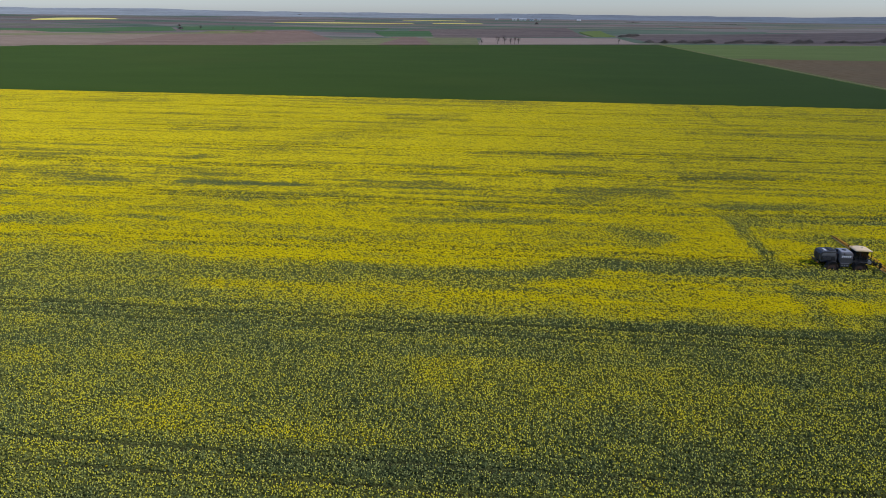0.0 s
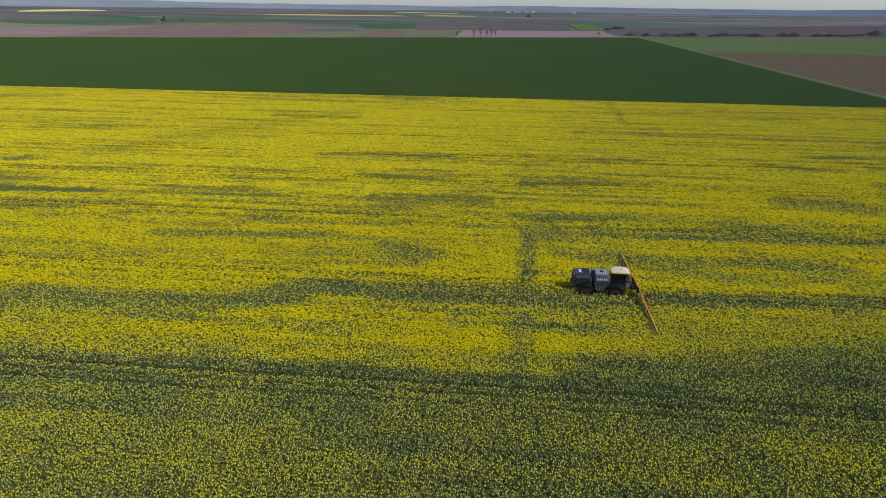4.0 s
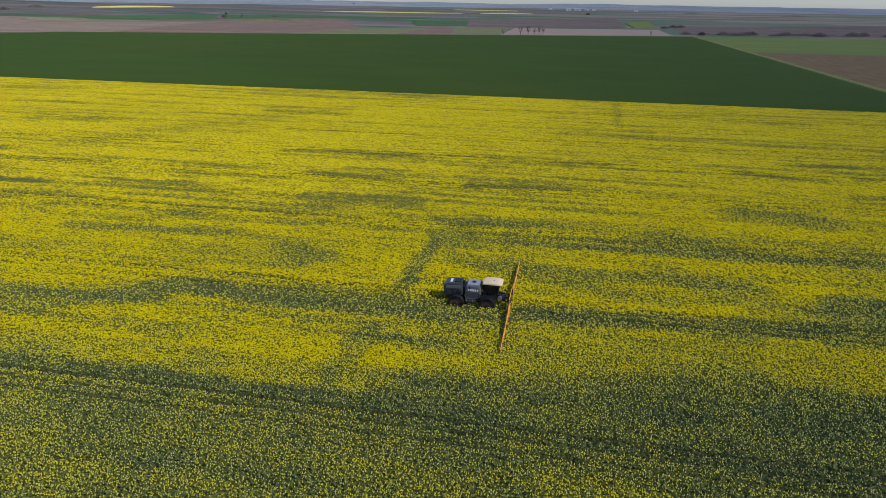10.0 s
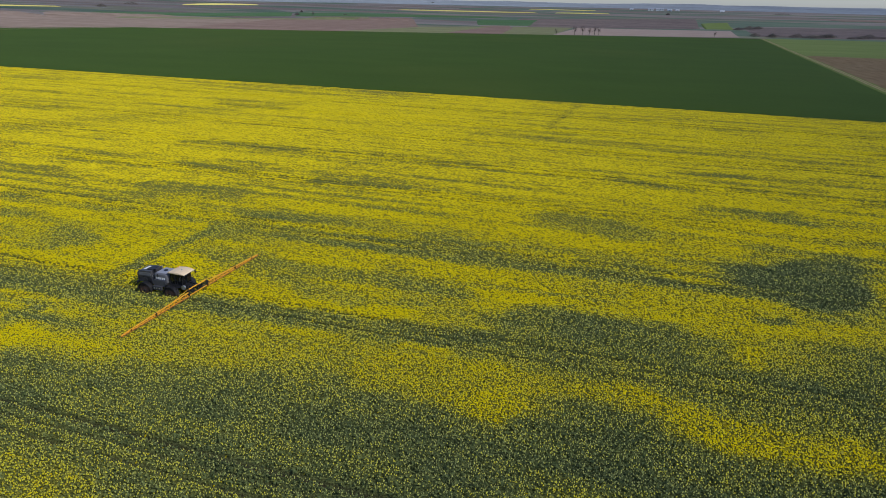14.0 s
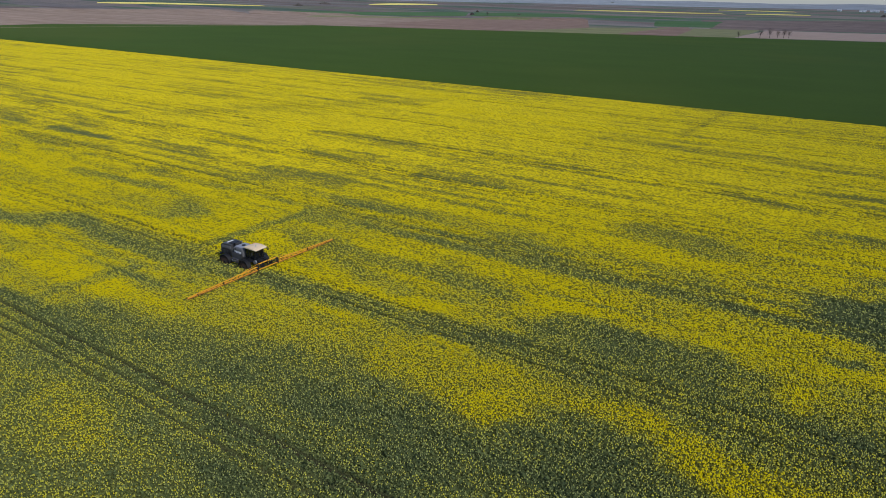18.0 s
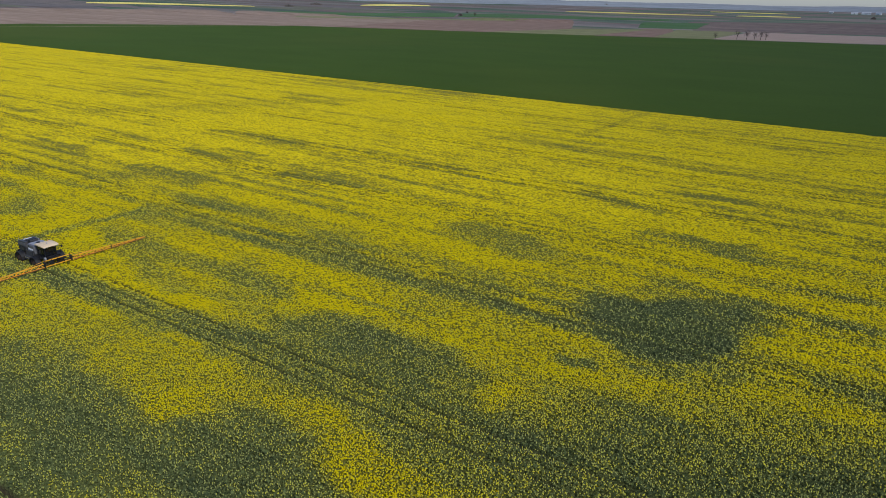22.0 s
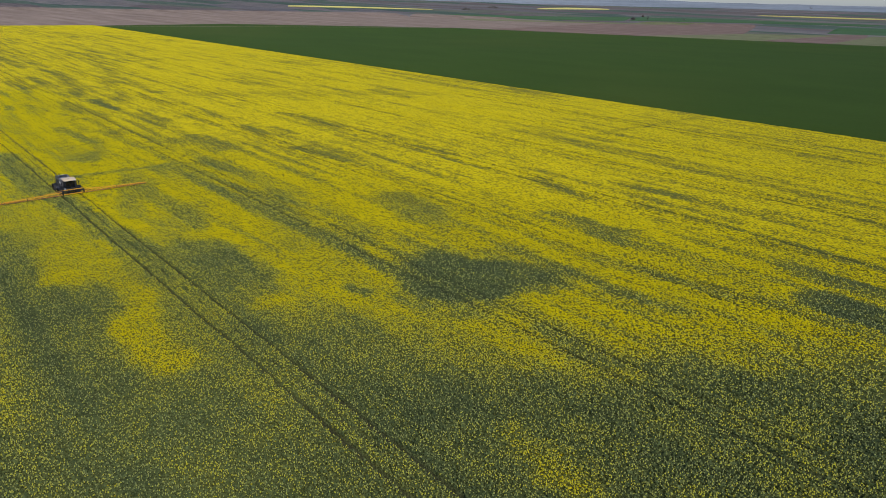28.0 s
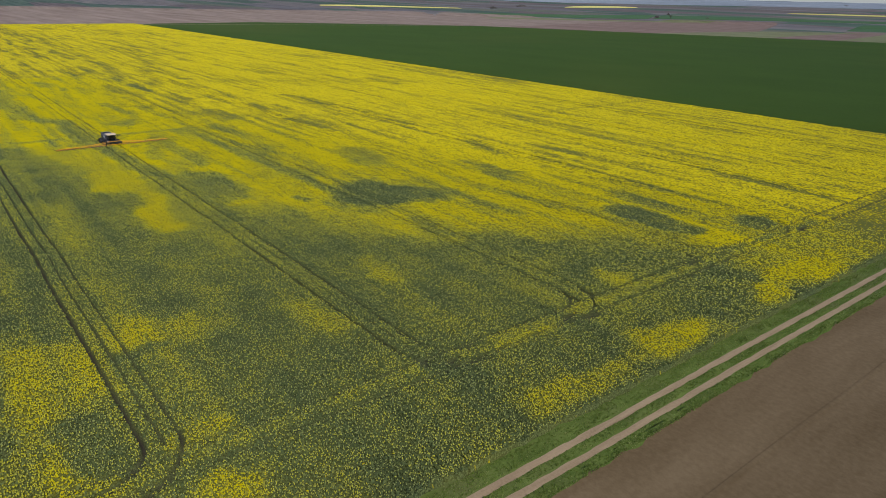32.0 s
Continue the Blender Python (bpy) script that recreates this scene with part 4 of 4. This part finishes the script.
def sprayer(m):
    size = Matrix.Diagonal((0.98, 1.06, 1.0, 1.0))
    top = thing("crop_sprayer", "dark grey crop sprayer with cream cab roof and wide orange boom", "sprayer", m @ size)
    # chassis
    for s in (-1, 1):
        part("chassis_rail", box(B(), (-1.3, s * 0.55 - 0.09, 1.45), (6.6, s * 0.55 + 0.09, 1.75), 0.02), "black", top)
    for x in (-0.9, 0.0, 1.6, 3.0, 4.2, 5.6):
        part("cross_member", box(B(), (x - 0.12, -0.6, 1.48), (x + 0.12, 0.6, 1.68), 0.02), "black", top)
    for x in (0.0, 4.2):
        for s in (-1, 1):
            y = s * GAUGE
            wheel(top, x, y)
            fender(top, x, y)
            part("axle_leg", box(B(), (x - 0.13, y - s * 0.42 - 0.1, 0.85), (x + 0.13, y - s * 0.42 + 0.1, 1.95), 0.03), "black", top)
            part("axle_beam", beam(B(), (x, s * 0.5, 1.82), (x, y - s * 0.4, 1.82), 0.2, 0.22), "black", top)
            part("air_spring", rod(B(), (x + 0.28, y - s * 0.5, 1.2), (x + 0.28, y - s * 0.5, 1.75), 0.11, 10), "rubber", top)
    # engine hood at the rear
    hood = part("engine_hood", profile(B(), [(-1.62, 1.7), (-1.85, 2.05), (-1.85, 3.0), (-1.6, 3.3), (-1.2, 3.4), (0.55, 3.48), (0.62, 2.9), (0.8, 2.7), (0.8, 1.9), (0.5, 1.7)], -1.02, 1.02, 0.05), "grey", top, "charcoal angular rear engine hood")
    for k in range(7):
        z = 1.98 + k * 0.15
        part("grille_slat", box(B(), (-1.93, -0.75, z), (-1.83, 0.75, z + 0.06), 0.01), "black", hood)
    for s in (-1, 1):
        part("hood_side_panel", profile(B(), [(-1.55, 1.95), (-1.55, 2.55), (0.3, 2.62), (0.55, 2.4), (0.55, 1.95)], s * 1.05 - 0.03, s * 1.05 + 0.03, 0.015), "black", hood, "black vented side panel")
        part("hood_shoulder", profile(B(), [(-1.6, 2.72), (-1.5, 3.12), (0.45, 3.22), (0.5, 2.78)], s * 1.04 - 0.03, s * 1.04 + 0.03, 0.015), "tank", hood, "grey shoulder panel")
        for k in range(6):
            z = 2.02 + k * 0.085
            part("side_louvre", box(B(), (-1.45, s * 1.085 - 0.02, z), (-0.1, s * 1.085 + 0.02, z + 0.035), 0.0), "grey", hood)
    part("decal", box(B(), (-1.05, -0.55, 3.39), (-0.75, 0.5, 3.455), 0.0), "white", hood, "pale sticker on the hood")
    part("hood_cap", box(B(), (-0.45, -0.7, 3.42), (0.5, 0.7, 3.56), 0.05, 2, (0.05, 0.05)), "black", hood)
    # added black block stands in for the shadowed gap between hood and tank
    part("gap_block", box(B(), (0.8, -0.85, 1.9), (1.1, 0.85, 3.0), 0.04), "black", top, "black block filling the shadowed gap between hood and tank")
    part("exhaust", rod(B(), (0.85, 0.75, 2.9), (0.85, 0.75, 3.62), 0.09, 12), "metal", top, "upright steel exhaust pipe")
    part("air_intake", rod(B(), (0.85, -0.55, 3.3), (0.85, -0.55, 3.75), 0.14, 12, 0.17), "black", top)
    # product tank
    tank = part("tank", profile(B(), [(1.1, 1.85), (1.1, 3.15), (1.3, 3.4), (3.0, 3.4), (3.25, 3.2), (3.3, 2.1), (3.05, 1.85)], -1.12, 1.12, 0.2), "tank", top, "grey rounded product tank")
    part("tank_belly", profile(B(), [(1.3, 1.5), (1.15, 2.2), (3.25, 2.2), (3.05, 1.5)], -1.3, 1.3, 0.12), "grey", top, "dark lower tank skirt")
    part("tank_top", box(B(), (1.35, -0.9, 3.38), (3.0, 0.9, 3.43), 0.02, 2), "tanktop", tank, "pale grey top of the tank")
    part("tank_lid", rod(B(), (2.2, 0, 3.38), (2.2, 0, 3.52), 0.28, 18), "black", tank)
    for s in (-1, 1):  # brand mark drawn as plain bars
        for k in range(5):
            part("mark", box(B(), (1.5 + k * 0.3, s * 1.12 - 0.03, 2.55), (1.7 + k * 0.3, s * 1.12 + 0.03, 2.85), 0.0), "white", tank, "pale block of the maker's mark")
        part("side_panel", profile(B(), [(1.0, 1.95), (1.25, 2.55), (3.0, 2.55), (3.3, 2.0), (2.9, 1.6), (1.4, 1.6)], s * 1.33 - 0.06, s * 1.33 + 0.06, 0.03), "grey", top, "angular charcoal side panel")
        part("strap", beam(B(), (1.75, s * 1.14, 1.85), (1.75, s * 1.14, 3.3), 0.08, 0.03), "black", tank)
    # cab
    cab = part("cab_floor", box(B(), (3.5, -0.88, 1.75), (5.55, 0.88, 2.05), 0.05, 2), "black", top)
    posts = [(3.55, 0.84, 3.52, 0.8), (4.35, 0.88, 4.35, 0.84), (5.5, 0.82, 5.62, 0.74)]
    for s in (-1, 1):
        for x0, ya, x1, yb in posts:
            part("cab_post", beam(B(), (x0, s * ya, 2.0), (x1, s * yb, 3.62), 0.08, 0.08), "black", cab)
        part("side_window", profile(B(), [(3.6, 2.1), (3.58, 3.55), (4.3, 3.55), (4.3, 2.1)], s * 0.85 - 0.012, s * 0.85 + 0.012), "glass", cab, "dark tinted side window")
        part("cab_door", profile(B(), [(4.4, 2.1), (4.4, 3.55), (5.5, 3.55), (5.42, 2.1)], s * 0.86 - 0.015, s * 0.86 + 0.015), "glass", cab, "dark tinted glass door")
        part("door_handle", box(B(), (4.45, s * 0.9 - 0.03, 2.6), (4.65, s * 0.9 + 0.03, 2.66), 0.01), "black", cab)
        arm = part("mirror_arm", rod(B(), (5.5, s * 0.85, 3.4), (5.75, s * 1.45, 3.35), 0.025, 6), "black", top)
        part("mirror", box(B(), (5.7, s * 1.5 - 0.12, 2.95), (5.78, s * 1.5 + 0.12, 3.4), 0.03), "black", arm)
    part("windscreen", profile(B(), [(5.46, 2.05), (5.6, 3.55), (5.63, 3.55), (5.5, 2.05)], -0.76, 0.76), "glass", cab, "dark tinted windscreen")
    part("rear_window", box(B(), (3.5, -0.76, 2.4), (3.53, 0.76, 3.5)), "glass", cab)
    part("seat", profile(B(), [(4.0, 2.05), (3.95, 3.0), (4.1, 3.0), (4.2, 2.5), (4.7, 2.5), (4.7, 2.05)], -0.28, 0.28, 0.04), "black", cab)
    part("steering_wheel", rod(B(), (4.98, 0, 2.75), (5.02, 0, 2.78), 0.2, 14), "black", cab)
    roof = part("cab_roof", profile(B(), [(3.45, 3.62), (3.4, 3.72), (3.55, 3.82), (4.6, 3.9), (5.5, 3.86), (6.05, 3.72), (6.1, 3.64), (5.7, 3.62)], -1.08, 1.08, 0.04), "tan", top, "cream cab roof with a long visor", True)
    part("roof_lining", box(B(), (3.5, -0.95, 3.53), (5.8, 0.95, 3.615), 0.02), "black", roof)
    part("beacon", rod(B(), (3.7, 0.7, 3.8), (3.7, 0.7, 4.02), 0.07, 10, 0.05), "amber", roof, "amber warning beacon")
    part("aerial_dome", rod(B(), (4.9, 0, 3.86), (4.9, 0, 3.97), 0.13, 14, 0.08), "tanktop", roof, "pale satellite receiver dome")
    for y in (-0.85, -0.5, 0.5, 0.85):
        part("work_lamp", box(B(), (5.95, y - 0.1, 3.5), (6.06, y + 0.1, 3.62), 0.02), "metal", roof)
    # platform, rails and ladder on the near side
    for s in (-1, 1):
        plat = part("platform", box(B(), (3.3, s * 1.2 - 0.3, 1.86), (5.4, s * 1.2 + 0.3, 1.94), 0.01), "black", top)
        for x in (3.4, 4.0, 5.3):
            part("rail_post", rod(B(), (x, s * 1.48, 1.9), (x, s * 1.48, 2.85), 0.025, 6), "black", plat)
        part("hand_rail", rod(B(), (3.4, s * 1.48, 2.85), (4.0, s * 1.48, 2.85), 0.025, 6), "black", plat)
        part("hand_rail", rod(B(), (3.4, s * 1.48, 2.4), (5.3, s * 1.48, 2.4), 0.02, 6), "black", plat)
    lad = part("ladder", beam(B(), (5.1, -1.5, 1.9), (5.5, -1.75, 0.75), 0.05, 0.05), "black", top, "black access ladder")
    part("ladder_side", beam(B(), (4.7, -1.5, 1.9), (5.1, -1.75, 0.75), 0.05, 0.05), "black", lad)
    for k in range(4):
        u = 0.15 + k * 0.25
        part("step", beam(B(), (4.7 + 0.4 * u, -1.5 - 0.25 * u, 1.9 - 1.15 * u), (5.1 + 0.4 * u, -1.5 - 0.25 * u, 1.9 - 1.15 * u), 0.14, 0.04), "black", lad)
    part("battery_box", box(B(), (5.5, 0.35, 1.4), (6.0, 0.95, 1.9), 0.04), "black", top)
    part("front_module", box(B(), (5.55, -0.75, 1.5), (6.3, 0.25, 2.0), 0.06, 2), "black", top)
    part("hose_reel", rod(B(), (5.85, -1.2, 1.9), (5.85, -0.95, 1.9), 0.3, 16), "metal", top, "round hose reel")
    for k, (y, z) in enumerate(((-0.9, 2.0), (-0.6, 1.95), (0.55, 1.95), (0.85, 2.0), (0.15, 2.1))):
        part("hydraulic_hose", rod(B(), (5.5, y, z), (7.1, y * 0.8, z - 0.25), 0.035, 6), "black", top, "black hydraulic hose")
    part("toolbox", box(B(), (3.1, -1.62, 1.2), (4.0, -1.3, 1.7), 0.04, 2), "black", top, "black plastic toolbox")
    part("filler_station", box(B(), (1.2, -1.66, 1.15), (2.6, -1.36, 1.75), 0.05, 2), "grey", top, "grey filling panel")
    for k in range(3):
        part("filler_valve", rod(B(), (1.45 + 0.4 * k, -1.7, 1.45), (1.45 + 0.4 * k, -1.62, 1.45), 0.1, 10), "metal", top)
    part("rear_rail", rod(B(), (-1.5, -0.95, 3.35), (-1.5, -0.95, 3.75), 0.025, 6), "metal", top)
    part("rear_bumper", box(B(), (-2.05, -1.2, 1.45), (-1.85, 1.2, 1.75), 0.03), "black", top)
    for s in (-1, 1):
        part("rear_lamp", box(B(), (-2.09, s * 1.0 - 0.14, 1.52), (-2.04, s * 1.0 + 0.14, 1.66), 0.01), "amber", top, "small orange rear lamp")
        part("mudguard_stay", beam(B(), (1.0, s * 1.1, 1.7), (0.5, s * 1.65, 1.9), 0.06, 0.06), "black", top)
    # boom lift and centre rack
    for s in (-1, 1):
        part("lift_arm", beam(B(), (5.4, s * 0.5, 2.05), (7.1, s * 0.5, 1.75), 0.13, 0.16), "black", top)
        part("lower_lift_arm", beam(B(), (5.6, s * 0.5, 1.5), (7.1, s * 0.5, 1.2), 0.12, 0.14), "black", top)
        part("lift_cylinder", rod(B(), (5.7, s * 0.35, 1.6), (6.7, s * 0.4, 1.85), 0.06, 10), "metal", top)
    rack = part("centre_rack", beam(B(), (7.2, -1.75, 2.1), (7.2, 1.75, 2.1), 0.11, 0.13), "yellow", top, "yellow beam across the boom's centre rack")
    part("rack_lower_beam", beam(B(), (7.25, -1.75, 1.25), (7.25, 1.75, 1.25), 0.13, 0.13), "yellow", rack)
    for y in (-1.7, -0.85, 0.0, 0.85, 1.7):
        part("rack_upright", beam(B(), (7.2, y, 1.2), (7.2, y, 2.15), 0.12, 0.12), "black", rack)
    for s in (-1, 1):
        part("rack_hinge", box(B(), (7.05, s * 1.85 - 0.1, 1.15), (7.4, s * 1.85 + 0.1, 2.0), 0.03), "black", rack, "black hinge block of the boom")
        part("fold_cylinder", rod(B(), (7.3, s * 0.9, 1.75), (7.35, s * 2.9, 1.6), 0.06, 10), "black", rack)
        part("rack_brace", beam(B(), (7.2, 0, 1.3), (7.2, s * 1.6, 2.0), 0.07, 0.07), "black", rack)
        part("valve_block", box(B(), (6.85, s * 0.75 - 0.25, 1.35), (7.1, s * 0.75 + 0.25, 1.75), 0.03), "black", rack)
    boom = part("boom_spine", beam(B(), (7.35, -1.75, 1.5), (7.35, 1.75, 1.5), 0.08, 0.08), "black", top)
    for s in (-1, 1):
        truss(top, s * 2.0, s * 7.7, 1.25, 1.8, 1.62, 0.12, 7.35, 6, "inner_section")
        truss(top, s * 7.85, s * 11.75, 1.25, 1.6, 1.48, 0.1, 7.35, 5, "outer_section")
        truss(top, s * 11.85, s * 13.3, 1.25, 1.48, 1.38, 0.08, 7.35, 3, "breakaway_tip")
        part("fold_joint", box(B(), (7.2, s * 7.78 - 0.06, 1.2), (7.5, s * 7.78 + 0.06, 1.66), 0.02), "black", boom)
        part("tip_joint", box(B(), (7.22, s * 11.8 - 0.04, 1.22), (7.48, s * 11.8 + 0.04, 1.5), 0.02), "black", boom)
        part("boom_stay", rod(B(), (7.2, s * 1.8, 2.15), (7.35, s * 5.0, 1.75), 0.03, 6), "yellow", boom)
    return top


sprayer(pose(53.0, 103.2, 0.0))


# ---- distant trees, shrubs and buildings ----
def bare_tree(name, x, y, height, seed, label):
    r = random.Random(seed)
    tree = thing(name, label, "tree", pose(x, y, terrain(x, y)), "bare trees at the field edge")
    tb = B()
    rod(tb, (0, 0, 0), (0.15, 0, height * 0.45), height * 0.028, 8, height * 0.018)
    part("trunk", tb, "bark", tree)
    for i in range(7):
        a, z = r.uniform(0, 6.28), height * r.uniform(0.25, 0.45)
        l = height * r.uniform(0.3, 0.5)
        e = Vector((math.cos(a) * l * 0.45, math.sin(a) * l * 0.45, z + l))
        lb = B()
        rod(lb, (0.1, 0, z), e, height * 0.012, 5, height * 0.005)
        for k in range(6):
            u = r.uniform(0.35, 1.0)
            p0 = Vector((0.1, 0, z)).lerp(e, u)
            d = Vector((r.uniform(-1, 1), r.uniform(-1, 1), r.uniform(0.4, 1.6))).normalized() * height * r.uniform(0.1, 0.22)
            rod(lb, p0, p0 + d, height * 0.006, 4, height * 0.002)
        part("limb", lb, "bark", tree)
    cb2 = B()
    for i in range(340):
        a, q = r.uniform(0, 6.28), r.uniform(0, 1) ** 0.5
        c = Vector((math.cos(a) * q * height * 0.34, math.sin(a) * q * height * 0.34, height * r.uniform(0.34, 0.98)))
        d = Vector((r.uniform(-1, 1), r.uniform(-1, 1), r.uniform(-0.2, 1))).normalized() * height * 0.05
        rod(cb2, c, c + d, height * 0.006, 3, 0.01)
    part("crown", cb2, "bark", tree, "sparse crown of bare twigs")


def bush(name, x, y, wide, height, seed, label):
    r = random.Random(seed)
    ob = thing(name, label, "shrub", pose(x, y, terrain(x, y)), "shrubs along the far field edge")
    sb = B()
    for i in range(4):
        a = r.uniform(0, 6.28)
        rod(sb, (0.3 * math.cos(a), 0.3 * math.sin(a), 0), (wide * 0.25 * math.cos(a), wide * 0.25 * math.sin(a), height * 0.6), 0.12, 5, 0.05)
    part("stem", sb, "bark", ob)
    n = 900
    v, f = [], []
    for i in range(n):
        a, q, z = r.uniform(0, 6.28), r.uniform(0, 1) ** 0.6, r.uniform(0.12, 1.0)
        w = (1 - (z - 0.4) ** 2 * 1.6) * r.uniform(0.75, 1.1)
        c = Vector((math.cos(a) * q * wide * 0.5 * w, math.sin(a) * q * wide * 0.35 * w, z * height * (1 - 0.35 * q) * (0.65 + 0.5 * math.sin(a * 3 + seed) ** 2)))
        e1 = Vector((r.uniform(-1, 1), r.uniform(-1, 1), r.uniform(-1, 1))).normalized()
        e2 = e1.cross(Vector((r.uniform(-1, 1), r.uniform(-1, 1), r.uniform(-1, 1)))).normalized()
        s = height * r.uniform(0.03, 0.075)
        k = len(v)
        v += [c + e1 * s, c + e2 * s, c - e1 * s, c - e2 * s, c + e1.cross(e2) * s * 0.6]
        f += [(k, k + 1, k + 4), (k + 1, k + 2, k + 4), (k + 2, k + 3, k + 4), (k + 3, k, k + 4)]
    me = mesh_from("foliage", v, f)
    me.materials.append(M["bush"])
    fo = new("foliage", me)
    fo.parent = ob


for i, (x, y, h) in enumerate([(-12, 1072, 12), (-1, 1082, 13), (8, 1088, 10), (15, 1095, 12.5), (21, 1099, 11), (-36, 1050, 9), (190, 1172, 8), (-725, 1580, 12)]):
    bare_tree("bare_tree", x, y, h, 70 + i, "bare leafless tree standing on dry soil" if i < 7 else "lone dark tree between distant fields")
rb = random.Random(3)
for i in range(40):
    t = i / 39
    x, y = 262 + 560 * t + rb.uniform(-12, 12), 1235 + 190 * t + rb.uniform(-8, 30)
    bush("shrub", x, y, rb.uniform(14, 38), rb.uniform(3.0, 7.5), 100 + i, "dark brownish shrub in a hedge beyond the light green field")
for i in range(6):
    bush("shrub", 255 + i * 11 + rb.uniform(-4, 4), 1560 + i * 22, rb.uniform(16, 28), rb.uniform(5, 9), 150 + i, "dark thicket beside a small bright green parcel")

for i, (x, y, w, h, what) in enumerate([(-1085, 3560, 45, 12, "dark far grove standing above the fields"), (-920, 1869, 10, 6.5, "small dark tree clump beside a green strip"), (-805, 1640, 16, 7, "low dark thicket at a field corner"), (-690, 1690, 24, 6, "low dark thicket at a field corner"), (120, 2750, 20, 9, "dark tree clump among far fields"), (-1500, 1700, 40, 9, "row of dark trees along a far lane"), (-1640, 1980, 60, 10, "row of dark trees along a far lane"), (560, 3100, 90, 8, "long far hedge of bare trees"), (900, 2900, 110, 8, "long far hedge of bare trees"), (1250, 1600, 60, 12, "dark bare copse at the edge of rough land"), (760, 1440, 34, 11, "dark bare copse at the edge of rough land")]):
    bush("tree_clump", x, y, w, h, 200 + i, what)


def barn(x, y, length, wide, height, turn, label):
    ob = thing("farm_building", label, "building", pose(x, y, terrain(x, y) + 2.0, 0, 0, turn), "distant white farm buildings")
    part("wall", box(B(), (-length / 2, -wide / 2, -5), (length / 2, wide / 2, height), 0), "white", ob)
    part("roof", profile(B(), [(-wide / 2 - 0.8, height), (0, height + wide * 0.22), (wide / 2 + 0.8, height), (0, height + wide * 0.22 - 0.5)], -length / 2 - 0.8, length / 2 + 0.8), "roofing", ob).rotation_euler = (0, 0, radians(90))
    for k in range(int(length / 8)):
        part("window", box(B(), (-length / 2 + 4 + k * 8 - 1.4, -wide / 2 - 0.15, height * 0.45), (-length / 2 + 4 + k * 8 + 1.4, -wide / 2 + 0.1, height * 0.75)), "glass", ob)
    part("door", box(B(), (-2.5, -wide / 2 - 0.2, -5), (2.5, -wide / 2 + 0.1, height * 0.42)), "roofing", ob)


for x, y, l, w, h, a in [(40, 3420, 24, 12, 4.5, 5), (82, 3436, 34, 13, 5, 0), (126, 3418, 20, 12, 4.5, -8), (160, 3440, 16, 10, 4.5, 4), (-48, 3455, 16, 10, 4.5, 0), (352, 3410, 18, 10, 4.5, 10)]:
    barn(x, y, l, w, h, a, "white farm hall with a grey pitched roof, very far off")
